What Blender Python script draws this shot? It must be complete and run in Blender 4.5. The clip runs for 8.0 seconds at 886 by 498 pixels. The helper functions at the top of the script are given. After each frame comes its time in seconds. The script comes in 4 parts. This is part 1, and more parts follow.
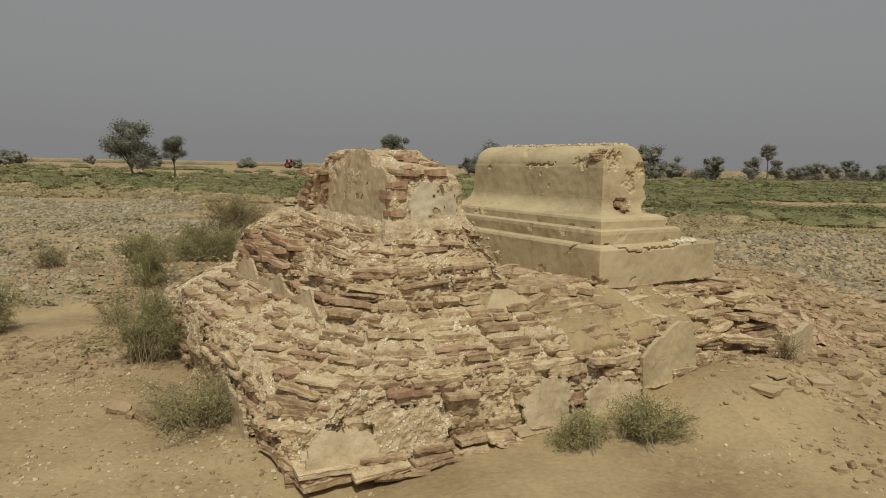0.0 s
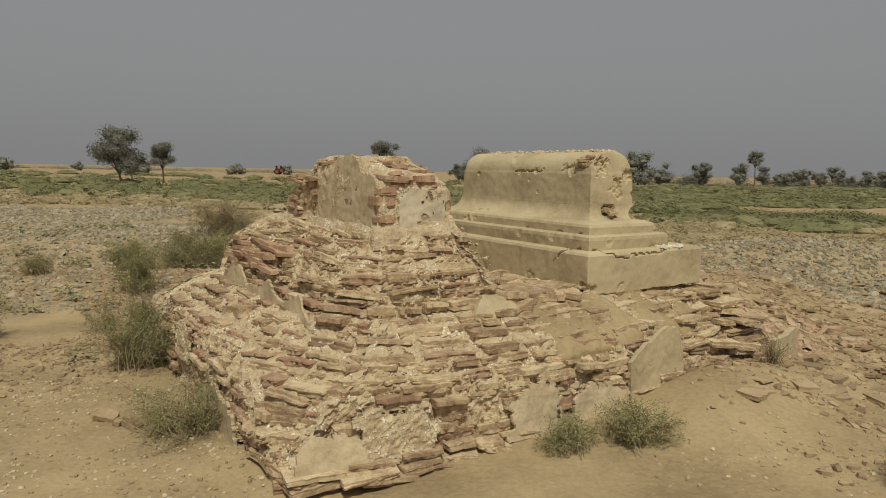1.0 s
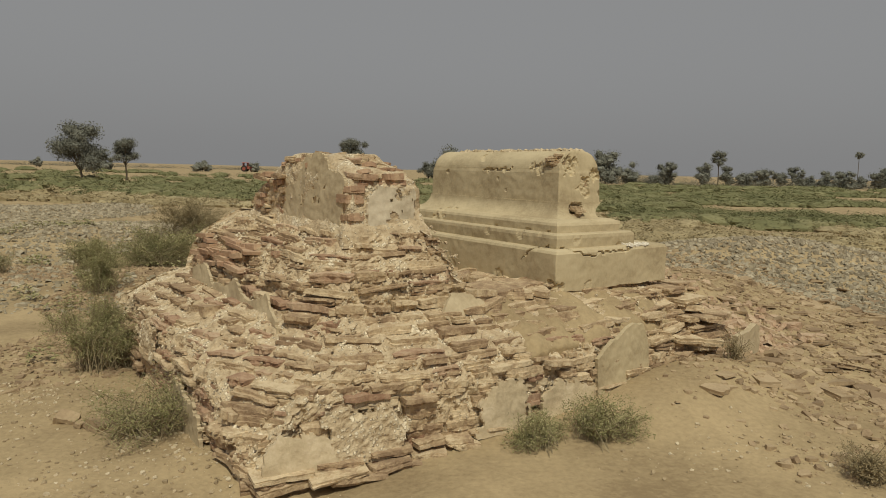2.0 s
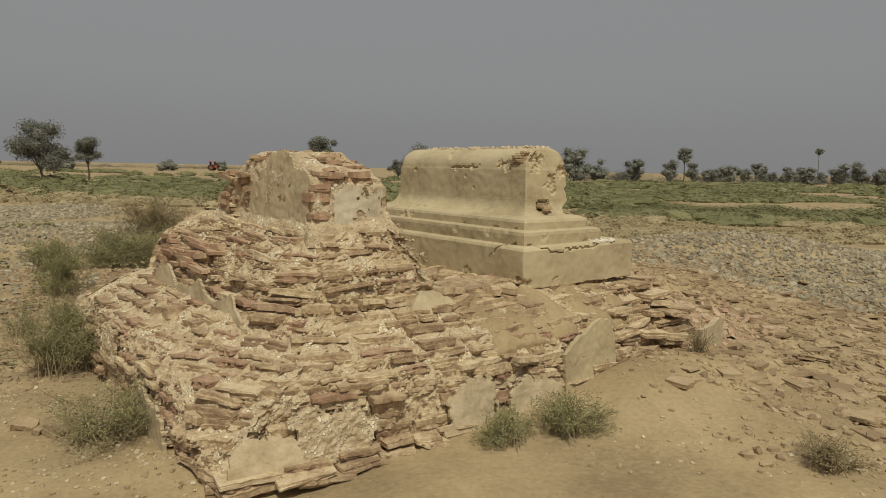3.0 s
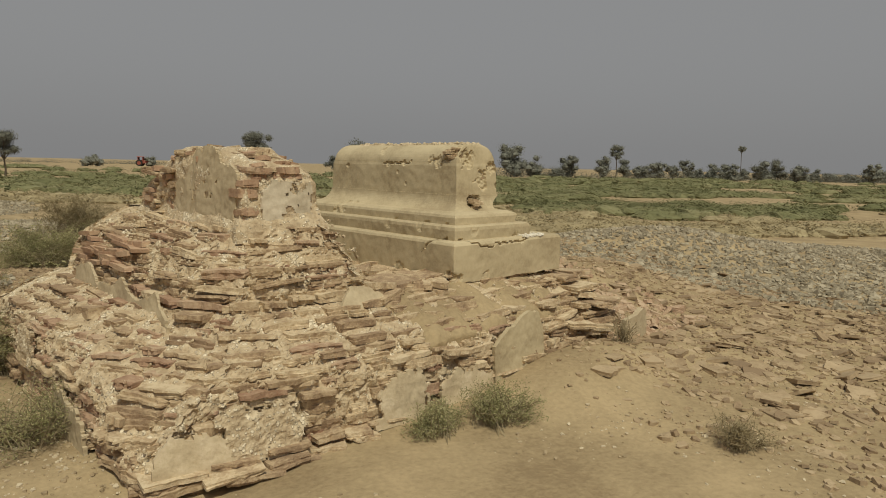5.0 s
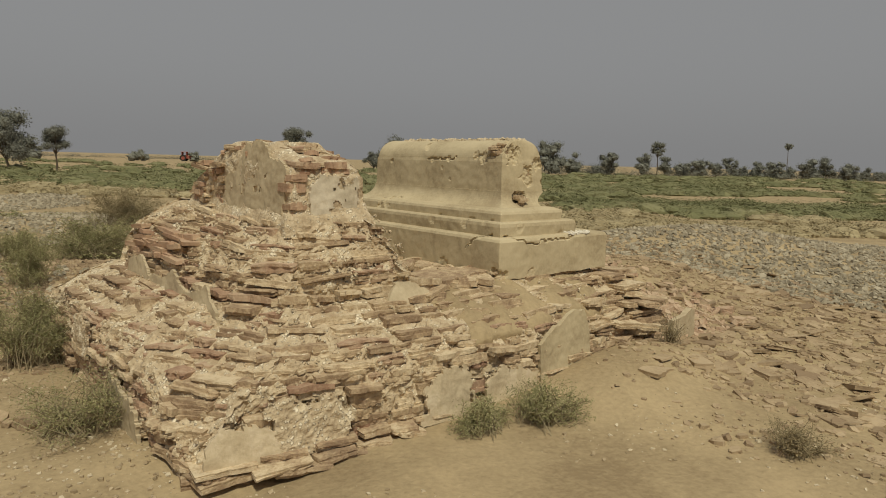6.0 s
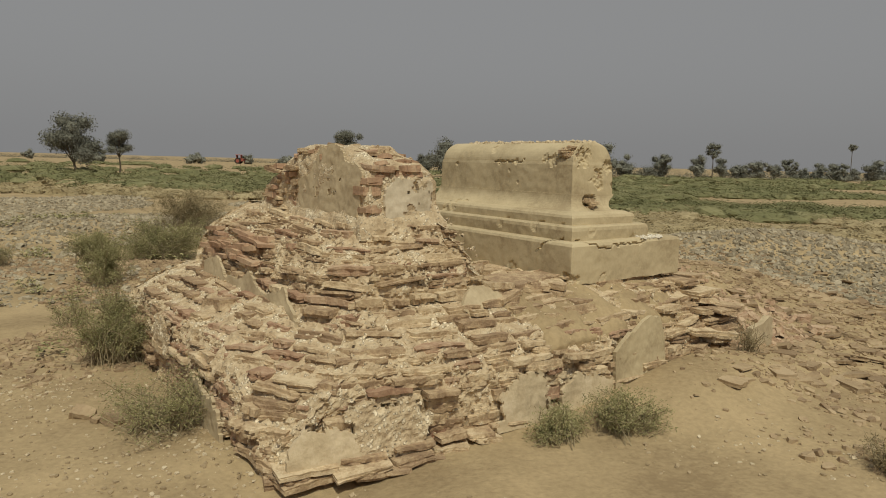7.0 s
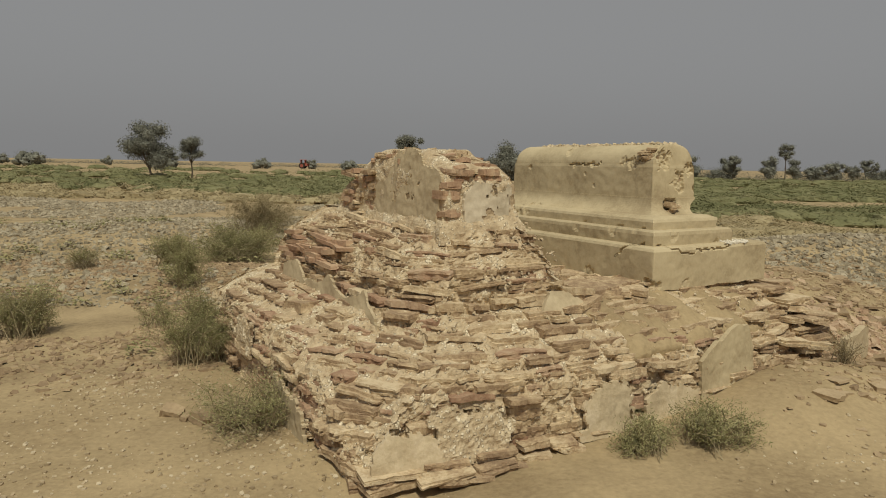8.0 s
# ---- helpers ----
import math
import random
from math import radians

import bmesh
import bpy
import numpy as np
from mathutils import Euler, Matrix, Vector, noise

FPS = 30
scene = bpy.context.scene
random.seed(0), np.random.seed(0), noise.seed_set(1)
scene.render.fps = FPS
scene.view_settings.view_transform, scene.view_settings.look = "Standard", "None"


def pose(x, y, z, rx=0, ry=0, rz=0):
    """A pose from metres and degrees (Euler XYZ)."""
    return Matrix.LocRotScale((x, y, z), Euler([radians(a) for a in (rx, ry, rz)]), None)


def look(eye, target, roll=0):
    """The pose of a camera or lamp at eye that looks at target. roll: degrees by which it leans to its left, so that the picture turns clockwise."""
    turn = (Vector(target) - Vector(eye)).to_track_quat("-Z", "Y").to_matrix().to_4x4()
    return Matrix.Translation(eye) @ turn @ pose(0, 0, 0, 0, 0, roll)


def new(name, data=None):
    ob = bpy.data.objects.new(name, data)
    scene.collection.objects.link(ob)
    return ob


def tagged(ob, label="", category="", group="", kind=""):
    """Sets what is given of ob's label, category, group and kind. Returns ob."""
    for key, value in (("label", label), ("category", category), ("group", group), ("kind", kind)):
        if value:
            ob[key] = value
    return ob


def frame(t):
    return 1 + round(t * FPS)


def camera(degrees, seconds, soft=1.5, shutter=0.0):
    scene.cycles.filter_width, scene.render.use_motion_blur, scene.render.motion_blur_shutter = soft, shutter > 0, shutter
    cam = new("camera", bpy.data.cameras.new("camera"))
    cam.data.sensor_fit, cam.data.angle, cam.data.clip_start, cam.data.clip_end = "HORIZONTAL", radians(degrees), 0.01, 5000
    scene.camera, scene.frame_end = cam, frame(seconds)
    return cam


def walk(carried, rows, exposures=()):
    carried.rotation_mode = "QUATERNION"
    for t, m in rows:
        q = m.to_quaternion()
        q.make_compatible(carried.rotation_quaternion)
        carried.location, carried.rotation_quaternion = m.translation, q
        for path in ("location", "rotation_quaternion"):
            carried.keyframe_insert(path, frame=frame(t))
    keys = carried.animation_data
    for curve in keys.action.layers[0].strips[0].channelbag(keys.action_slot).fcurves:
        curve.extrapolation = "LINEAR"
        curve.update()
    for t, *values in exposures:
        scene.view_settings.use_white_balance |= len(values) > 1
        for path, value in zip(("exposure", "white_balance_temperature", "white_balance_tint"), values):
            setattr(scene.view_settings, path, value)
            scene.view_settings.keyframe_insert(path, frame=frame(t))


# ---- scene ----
cam = camera(67.0, 8.0, soft=1.0)
PATH = [
    (0, (0.582, -0.354, 1.558), (0.569, 1.631, 1.309), 1.1),
    (0.5, (0.586, -0.358, 1.558), (0.575, 1.627, 1.319), 1.1),
    (1, (0.591, -0.369, 1.558), (0.607, 1.618, 1.328), 1.1),
    (1.5, (0.59, -0.374, 1.559), (0.662, 1.612, 1.328), 1.4),
    (3, (0.618, -0.364, 1.558), (0.812, 1.612, 1.32), 1.1),
    (3.5, (0.644, -0.395, 1.561), (0.958, 1.567, 1.33), 1.4),
    (4, (0.674, -0.418, 1.56), (1.116, 1.518, 1.32), 1.6),
    (5.5, (0.656, -0.409, 1.555), (0.975, 1.55, 1.304), 1.2),
    (6, (0.608, -0.379, 1.551), (0.875, 1.586, 1.292), 1.5),
    (6.5, (0.531, -0.33, 1.549), (0.731, 1.642, 1.282), 1.6),
    (7, (0.44, -0.325, 1.552), (0.566, 1.654, 1.296), 1.4),
    (7.5, (0.37, -0.306, 1.552), (0.437, 1.677, 1.298), 0.9),
    (8, (0.314, -0.287, 1.55), (0.263, 1.697, 1.301), 1.0),
]
walk(cam, [(t, look(eye, target, roll)) for t, eye, target, roll in PATH])

# ---- light ----
SUN_TO = Vector((0.10, -0.74, 1.2)).normalized()
world = bpy.data.worlds.new("hazy_sky")
scene.world = world
world.use_nodes = True
wn, wl = world.node_tree.nodes, world.node_tree.links
wn.clear()
w_out = wn.new("ShaderNodeOutputWorld")
w_bg = wn.new("ShaderNodeBackground")
w_sky = wn.new("ShaderNodeTexSky")
w_sky.sky_type = "NISHITA"
w_sky.sun_disc = False
w_sky.sun_elevation = math.asin(SUN_TO.z)
w_sky.sun_rotation = math.atan2(SUN_TO.x, SUN_TO.y)
w_sky.air_density, w_sky.dust_density, w_sky.ozone_density = 1.0, 6.0, 1.0
w_hsv = wn.new("ShaderNodeHueSaturation")
w_hsv.inputs["Saturation"].default_value = 0.25
w_mix = wn.new("ShaderNodeMixRGB")
w_mix.inputs[0].default_value = 0.85
w_mix.inputs[2].default_value = (2.54, 2.55, 2.55, 1)
w_bg.inputs["Strength"].default_value = 0.1
wl.new(w_sky.outputs[0], w_hsv.inputs["Color"])
wl.new(w_hsv.outputs[0], w_mix.inputs[1])
wl.new(w_mix.outputs[0], w_bg.inputs["Color"])
wl.new(w_bg.outputs[0], w_out.inputs["Surface"])
sun = new("sun", bpy.data.lights.new("sun", "SUN"))
sun.data.energy, sun.data.angle, sun.data.color = 2.65, radians(5.0), (1.0, 0.965, 0.76)
sun.matrix_world = look((0, 0, 30), Vector((0, 0, 30)) - SUN_TO)
scene.view_settings.exposure = 0.0


# ---- materials ----
def material(name, colours, scale=6.0, rough=0.92, bump=0.4, fine=60.0, island=0.0, per_object=0.0, mid=0.5, grain=0.45, bump_far=0.01, flecks=None):
    """A dusty surface: two scales of noise between the colours, fine relief, and a shade of its own for each piece."""
    m = bpy.data.materials.new(name)
    m.use_nodes = True
    n, l = m.node_tree.nodes, m.node_tree.links
    b = n["Principled BSDF"]
    b.inputs["Roughness"].default_value = rough
    b.inputs["Specular IOR Level"].default_value = 0.15
    geo = n.new("ShaderNodeNewGeometry")
    big, small = n.new("ShaderNodeTexNoise"), n.new("ShaderNodeTexNoise")
    for tex, s in ((big, scale), (small, fine)):
        tex.inputs["Scale"].default_value = s
        tex.inputs["Detail"].default_value = 6
        tex.inputs["Roughness"].default_value = 0.6
        l.new(geo.outputs["Position"], tex.inputs["Vector"])
    add = n.new("ShaderNodeMath")
    add.operation = "MULTIPLY_ADD"
    l.new(small.outputs[0], add.inputs[0])
    add.inputs[1].default_value = grain
    l.new(big.outputs[0], add.inputs[2])
    last = add
    for amount, source in ((island, geo.outputs["Random Per Island"]), (per_object, None)):
        if amount:
            if source is None:
                source = n.new("ShaderNodeObjectInfo").outputs["Random"]
            more = n.new("ShaderNodeMath")
            more.operation = "MULTIPLY_ADD"
            l.new(source, more.inputs[0])
            more.inputs[1].default_value = amount
            l.new(last.outputs[0], more.inputs[2])
            less = n.new("ShaderNodeMath")
            less.operation = "SUBTRACT"
            l.new(more.outputs[0], less.inputs[0])
            less.inputs[1].default_value = amount / 2
            last = less
    ramp = n.new("ShaderNodeValToRGB")
    els = ramp.color_ramp.elements
    lo, hi = mid - 0.2 + grain / 2, mid + 0.2 + grain / 2
    for i, c in enumerate(colours):
        at = lo + (hi - lo) * i / max(1, len(colours) - 1)
        e = els[i] if i < 2 else els.new(at)
        e.position, e.color = at, (*c, 1)
    l.new(last.outputs[0], ramp.inputs[0])
    l.new(ramp.outputs[0], b.inputs["Base Color"])
    relief = add
    if flecks:
        # pale crumbs: the cores of small cells, thinned out by a wider noise
        colour, cell, share = flecks
        vor = n.new("ShaderNodeTexVoronoi")
        vor.inputs["Scale"].default_value = cell
        warp = n.new("ShaderNodeVectorMath")
        warp.operation = "MULTIPLY_ADD"
        l.new(small.outputs["Color"], warp.inputs[0])
        warp.inputs[1].default_value = (0.016, 0.016, 0.016)
        l.new(geo.outputs["Position"], warp.inputs[2])
        l.new(warp.outputs[0], vor.inputs["Vector"])
        patch = n.new("ShaderNodeMath")
        patch.operation = "MULTIPLY_ADD"
        l.new(big.outputs[0], patch.inputs[0])
        patch.inputs[1].default_value = -1.6
        l.new(vor.outputs["Distance"], patch.inputs[2])
        mask = n.new("ShaderNodeMapRange")
        mask.inputs["From Min"].default_value = share - 0.8
        mask.inputs["From Max"].default_value = share - 0.9
        l.new(patch.outputs[0], mask.inputs["Value"])
        mixed = n.new("ShaderNodeMixRGB")
        l.new(mask.outputs[0], mixed.inputs[0])
        l.new(ramp.outputs[0], mixed.inputs[1])
        mixed.inputs[2].default_value = (*colour, 1)
        l.new(mixed.outputs[0], b.inputs["Base Color"])
        relief = n.new("ShaderNodeMath")
        relief.operation = "MULTIPLY_ADD"
        l.new(mask.outputs[0], relief.inputs[0])
        relief.inputs[1].default_value = 0.5
        l.new(add.outputs[0], relief.inputs[2])
    if bump:
        bm_ = n.new("ShaderNodeBump")
        bm_.inputs["Strength"].default_value = bump
        bm_.inputs["Distance"].default_value = bump_far
        l.new(relief.outputs[0], bm_.inputs["Height"])
        l.new(bm_.outputs[0], b.inputs["Normal"])
    return m


M_SAND = material("sand", [(0.26, 0.19, 0.11), (0.35, 0.265, 0.155), (0.435, 0.33, 0.195)], 1.3, bump=0.8, fine=30, grain=0.55, bump_far=0.018)
M_STONE = material("sandstone_slab", [(0.30, 0.208, 0.133), (0.41, 0.297, 0.19), (0.50, 0.38, 0.245), (0.62, 0.50, 0.34)], 10, bump=0.9, fine=55, island=0.12, per_object=0.30, grain=0.6, bump_far=0.016)
M_BRICK = material("red_brick", [(0.34, 0.215, 0.145), (0.43, 0.285, 0.19), (0.51, 0.37, 0.25)], 10, bump=0.7, fine=60, island=0.25, per_object=0.25)
M_MORTAR = material("lime_mortar", [(0.40, 0.30, 0.193), (0.525, 0.413, 0.276), (0.64, 0.53, 0.375)], 9, bump=1.0, fine=40, grain=0.6, bump_far=0.022, flecks=((0.80, 0.69, 0.52), 42.0, 0.30))
M_RED_STONE = material("reddish_sandstone", [(0.31, 0.19, 0.125), (0.41, 0.275, 0.185), (0.50, 0.37, 0.255)], 10, bump=0.9, fine=48, island=0.2, per_object=0.3, grain=0.6, bump_far=0.014)
M_GREY = material("grey_lime_plaster", [(0.385, 0.305, 0.20), (0.475, 0.385, 0.257), (0.54, 0.445, 0.302)], 5, bump=0.45, fine=45, per_object=0.1)
M_LIME = material("pale_lime_plaster", [(0.47, 0.40, 0.295), (0.58, 0.50, 0.38), (0.67, 0.585, 0.455)], 6, bump=0.5, fine=50)
M_PLASTER = material("lime_plaster", [(0.36, 0.285, 0.18), (0.47, 0.385, 0.25), (0.53, 0.44, 0.29)], 3.0, bump=0.35, fine=45, per_object=0.08)
M_PALE = material("pale_plaster", [(0.45, 0.355, 0.235), (0.55, 0.445, 0.30), (0.64, 0.53, 0.38)], 7, bump=0.6, fine=50, per_object=0.15, bump_far=0.015)
M_WHITE = material("white_gypsum", [(0.66, 0.60, 0.50), (0.78, 0.73, 0.64)], 20, bump=0.5)
M_SHALE = material("grey_shale", [(0.205, 0.17, 0.118), (0.285, 0.242, 0.173), (0.35, 0.30, 0.218), (0.42, 0.36, 0.265)], 3, bump=0.5, fine=40, island=0.35)
M_SHARD = material("sandstone_shard", [(0.255, 0.18, 0.113), (0.355, 0.262, 0.163), (0.45, 0.342, 0.22)], 3, bump=0.6, fine=40, island=0.35, per_object=0.3)
M_PEBBLE = material("pale_pebble", [(0.29, 0.22, 0.135), (0.40, 0.31, 0.20), (0.56, 0.47, 0.335)], 3, bump=0.4, fine=60, island=0.45)
M_DRY = material("dry_grass", [(0.26, 0.205, 0.115), (0.38, 0.315, 0.19)], 4, bump=0, island=0.3)
M_LEAF = material("dusty_green_leaf", [(0.205, 0.196, 0.088), (0.285, 0.266, 0.128), (0.385, 0.348, 0.188)], 5, bump=0, island=0.4)
M_SCRUB = material("scrub_leaf", [(0.12, 0.122, 0.058), (0.17, 0.167, 0.083), (0.25, 0.23, 0.125)], 0.5, bump=0, island=0.1)
# far foliage: distance haze is painted in, the leaf colour lightened and greyed
M_CROWN = material("hazed_acacia_leaf", [(0.125, 0.125, 0.105), (0.17, 0.17, 0.142), (0.22, 0.22, 0.185)], 0.9, bump=0, island=0.3)
M_BARK = material("grey_bark", [(0.10, 0.08, 0.06), (0.16, 0.13, 0.10)], 8, bump=0.6)
M_TWIG = material("dry_twig", [(0.22, 0.17, 0.10), (0.33, 0.27, 0.17)], 8, bump=0, island=0.3)
M_RED = material("faded_red_paint", [(0.26, 0.075, 0.055), (0.33, 0.11, 0.08)], 3, rough=0.6, bump=0.1)
M_TYRE = material("dusty_tyre", [(0.03, 0.028, 0.025), (0.06, 0.052, 0.045)], 5)


# ---- shared makers ----
def mesh(name, verts, faces, mat, smooth=False):
    me = bpy.data.meshes.new(name)
    me.from_pydata([tuple(v) for v in verts], [], [tuple(f) for f in faces])
    me.materials.append(mat)
    if smooth:
        me.polygons.foreach_set("use_smooth", [True] * len(me.polygons))
    me.update()
    return me


def part(name, me, parent, label="", m=None, kind=""):
    """Links a mesh as one object under a thing or a part; m is its place in the world."""
    ob = new(name, me)
    ob.parent = parent
    if m is not None:
        ob.matrix_local = parent_inverse(parent) @ m
    return tagged(ob, label=label, kind=kind)


def parent_inverse(ob):
    m = ob.matrix_basis.copy()
    while ob.parent:
        ob = ob.parent
        m = ob.matrix_basis @ m
    return m.inverted()


def thing(name, x, y, z, label, category, turn=0, group="", kind=""):
    ob = new(name)
    ob.empty_display_size = 0.1
    ob.matrix_basis = pose(x, y, z, 0, 0, turn)
    return tagged(ob, label, category, group, kind)


def wob(x, y, z=0.0, s=1.0):
    return noise.noise(Vector((x * s, y * s, z * s)))


def slab_shape(rng, ends=2, rough=0.12):
    """Points and faces of one broken flat stone, about 1 x 1 x 1, to be scaled: a ragged plan, split into two or three sheets whose fronts stand proud unevenly."""
    rim = []
    for (a, b), (c, d), n in (((-.5, -.5), (.5, -.5), ends + 6), ((.5, -.5), (.5, .5), ends), ((.5, .5), (-.5, .5), ends), ((-.5, .5), (-.5, -.5), ends)):
        for i in range(n):
            t = i / n + rng.uniform(-0.05, 0.05) * (i > 0)
            x, y = a + (c - a) * t, b + (d - b) * t
            k = rng.uniform(0.02, 0.20) if i == 0 else rng.uniform(0, rough)
            rim.append((x * (1 - k * (0.5 if i else 1)), y * (1 - k)))
    n, v = len(rim), []
    cuts = [-0.5, rng.uniform(-0.2, 0.25), 0.5] if rng.random() < 0.6 else [-0.5, rng.uniform(-0.25, -0.1), rng.uniform(0.1, 0.25), 0.5]
    tilt_x, tilt_y = rng.uniform(-.14, .14), rng.uniform(-.12, .12)
    bend = rng.uniform(-0.3, 0.3)
    left, right = rng.uniform(0.0, 0.6), rng.uniform(0.0, 0.6)
    rings = 0
    for z0, z1 in zip(cuts, cuts[1:]):
        back = rng.uniform(0, 0.10)
        slip = [rng.uniform(-0.03, 0.03) for _ in rim]
        for z, k in ((z0, rng.uniform(0.96, 1.0)), (z1, rng.uniform(0.96, 1.0))):
            rings += 1
            for i, (x, y) in enumerate(rim):
                yy = y * k + (back + slip[i] if y < 0 else 0)
                zz = (z + rng.uniform(-.035, .035)) * (1 - (left if x < 0 else right) * abs(2 * x) ** 2.5)
                v.append((x * k, yy, zz + x * tilt_x + y * tilt_y + bend * (x * x - 0.1)))
    f = [tuple(range(n))[::-1], tuple(range((rings - 1) * n, rings * n))]
    for r in range(rings - 1):
        for i in range(n):
            j = (i + 1) % n
            f.append((r * n + i, r * n + j, r * n + n + j, r * n + n + i))
    return v, f


def chip_shape(rng, rough=0.25):
    """A small shard: five or six uneven corners, a sheer rim and a flat top."""
    n = rng.choice((5, 5, 6))
    rim = [(math.cos(t) * 0.5 * k, math.sin(t) * 0.5 * k) for t, k in (((i + rng.uniform(-.3, .3)) * 2 * math.pi / n, rng.uniform(1 - rough, 1.1)) for i in range(n))]
    v = [(x, y, -0.5) for x, y in rim] + [(x * 0.93, y * 0.93, 0.5 + rng.uniform(-.2, .2)) for x, y in rim]
    f = [tuple(range(n, 2 * n))] + [(i, (i + 1) % n, n + (i + 1) % n, n + i) for i in range(n)]
    return v, f


def scatter(name, spots, mat, rng, kinds=20, shape=slab_shape):
    """Many stones as one mesh: spots give place, size (x, y, z), turn and tilts."""
    base = [shape(rng) for _ in range(kinds)]
    verts, faces, off = [], [], 0
    for x, y, z, sx, sy, sz, turn, tx, ty in spots:
        bv, bf = base[rng.randrange(kinds)]
        arr = np.array(bv) * (sx, sy, sz)
        rot = np.array(Euler((tx, ty, turn)).to_matrix())
        verts.append(arr @ rot.T + (x, y, z))
        faces.extend(tuple(i + off for i in f) for f in bf)
        off += len(bv)
    return mesh(name, np.concatenate(verts), faces, mat)


# ---- ground ----
ORIGIN = Vector((-0.15, 2.75, 0.0))      # the platform's foot at its near corner
YAW = 33.0
US = Vector((math.cos(radians(YAW)), math.sin(radians(YAW)), 0))
VL = Vector((-US.y, US.x, 0))


def place(u, v, z=0.0):
    return ORIGIN + US * u + VL * v + Vector((0, 0, z))


def bump_at(x, y, cx, cy, rx, ry, h, turn=0.0):
    c, s = math.cos(radians(turn)), math.sin(radians(turn))
    dx, dy = x - cx, y - cy
    a, b = (dx * c + dy * s) / rx, (-dx * s + dy * c) / ry
    return h * math.exp(-(a * a + b * b))


def height(x, y):
    d = math.hypot(x, y)
    z = 0.035 * wob(x, y, 0, 0.55) + 0.012 * wob(x, y, 3, 2.1)
    z += bump_at(x, y, 3.35, 6.9, 2.1, 1.25, 0.50, 33)        # rubble round the plastered tomb
    z += bump_at(x, y, 2.75, 4.25, 0.9, 0.45, 0.16, 33)     # drift against the plaster slab
    z -= bump_at(x, y, 0.0, 2.80, 0.7, 0.4, 0.11, 30)       # hollow at the platform's corner
    z += bump_at(x, y, 7.0, 10.6, 2.6, 1.5, 0.50, 10)       # grey heap
    z += bump_at(x, y, 4.6, 9.8, 2.0, 1.4, 0.22, 0)
    z += bump_at(x, y, -2.7, 8.2, 1.3, 0.8, 0.18, 0)        # low hump among the bushes
    z += bump_at(x, y, -6.0, 13.0, 4.0, 3.0, 0.25, 0)
    if d > 14:
        z += 0.10 * wob(x, y, 5, 0.12) * min(1, (d - 14) / 10) * max(0, 1 - d / 200)
    return z


def ground_mesh():
    near = [i * 0.07 for i in range(0, 130)]
    step, r = 0.075, near[-1]
    out = list(near)
    while r < 3000:
        step *= 1.075
        r += step
        out.append(r)
    xs = [1.5 - r for r in out[:0:-1]] + [1.5 + r for r in out]
    ys = [4.5 - r for r in out[:0:-1]] + [4.5 + r for r in out]
    verts = [(x, y, height(x, y)) for y in ys for x in xs]
    w = len(xs)
    faces = [(j * w + i, j * w + i + 1, j * w + w + i + 1, j * w + w + i) for j in range(len(ys) - 1) for i in range(w - 1)]
    return mesh("ground", verts, faces, M_SAND, smooth=True)


ground = tagged(new("ground", ground_mesh()), "dry sandy desert ground reaching the horizon", "ground", kind="structure")


# ---- the ruined stone platform ----
def between(rows, z):
    """The outline at height z, glided between the given ones."""
    for (z0, a), (z1, b) in zip(rows, rows[1:]):
        if z <= z1:
            k = max(0.0, (z - z0) / (z1 - z0))
            return [(p[0] + (q[0] - p[0]) * k, p[1] + (q[1] - p[1]) * k) for p, q in zip(a, b)]
    return rows[-1][1]


PLINTH = [
    (-0.15, [(-0.07, 2.75), (-0.06, 1.3), (-0.01, 0.03), (0.05, 0.0), (1.4, -0.12), (2.9, -0.15), (4.35, -0.02), (4.5, 0.9)]),
    (0.15, [(-0.07, 2.75), (-0.06, 1.4), (-0.02, 0.25), (0.12, 0.05), (1.4, -0.12), (2.9, -0.12), (4.32, 0.00), (4.4, 0.9)]),
    (0.35, [(-0.06, 2.7), (-0.05, 1.4), (0.0, 0.6), (0.30, 0.05), (1.4, -0.10), (2.85, -0.08), (4.15, 0.10), (4.2, 0.9)]),
    (0.48, [(-0.03, 2.7), (0.0, 1.6), (0.07, 1.0), (0.50, 0.12), (1.4, 0.00), (2.8, 0.02), (3.9, 0.22), (4.1, 0.9)]),
    (0.60, [(0.16, 2.7), (0.24, 1.6), (0.33, 0.9), (0.65, 0.30), (1.5, 0.20), (2.7, 0.18), (3.75, 0.36), (4.0, 0.9)]),
    (0.69, [(0.42, 2.65), (0.46, 1.6), (0.50, 0.8), (0.73, 0.40), (1.6, 0.36), (2.45, 0.52), (3.7, 0.64), (3.88, 0.9)]),
]
TIER = [
    (0.66, [(0.44, 2.75), (0.48, 1.6), (0.52, 0.8), (0.72, 0.44), (1.2, 0.42), (1.75, 0.42)]),
    (0.85, [(0.50, 2.75), (0.55, 1.6), (0.58, 0.78), (0.78, 0.48), (1.2, 0.46), (1.62, 0.45)]),
    (0.98, [(0.56, 2.65), (0.64, 1.6), (0.70, 0.85), (0.86, 0.62), (1.2, 0.56), (1.58, 0.52)]),
    (1.12, [(0.78, 2.55), (0.82, 1.6), (0.88, 0.90), (0.97, 0.76), (1.2, 0.70), (1.54, 0.68)]),
    (1.18, [(0.92, 2.50), (0.95, 1.6), (0.97, 0.90), (1.00, 0.80), (1.2, 0.78), (1.52, 0.78)]),
]


def smooth_line(points, step=0.04):
    """A polyline resampled at even steps."""
    out = []
    for (a, b), (c, d) in zip(points, points[1:]):
        n = max(1, int(math.hypot(c - a, d - b) / step))
        out += [(a + (c - a) * i / n, b + (d - b) * i / n) for i in range(n)]
    return out + [points[-1]]


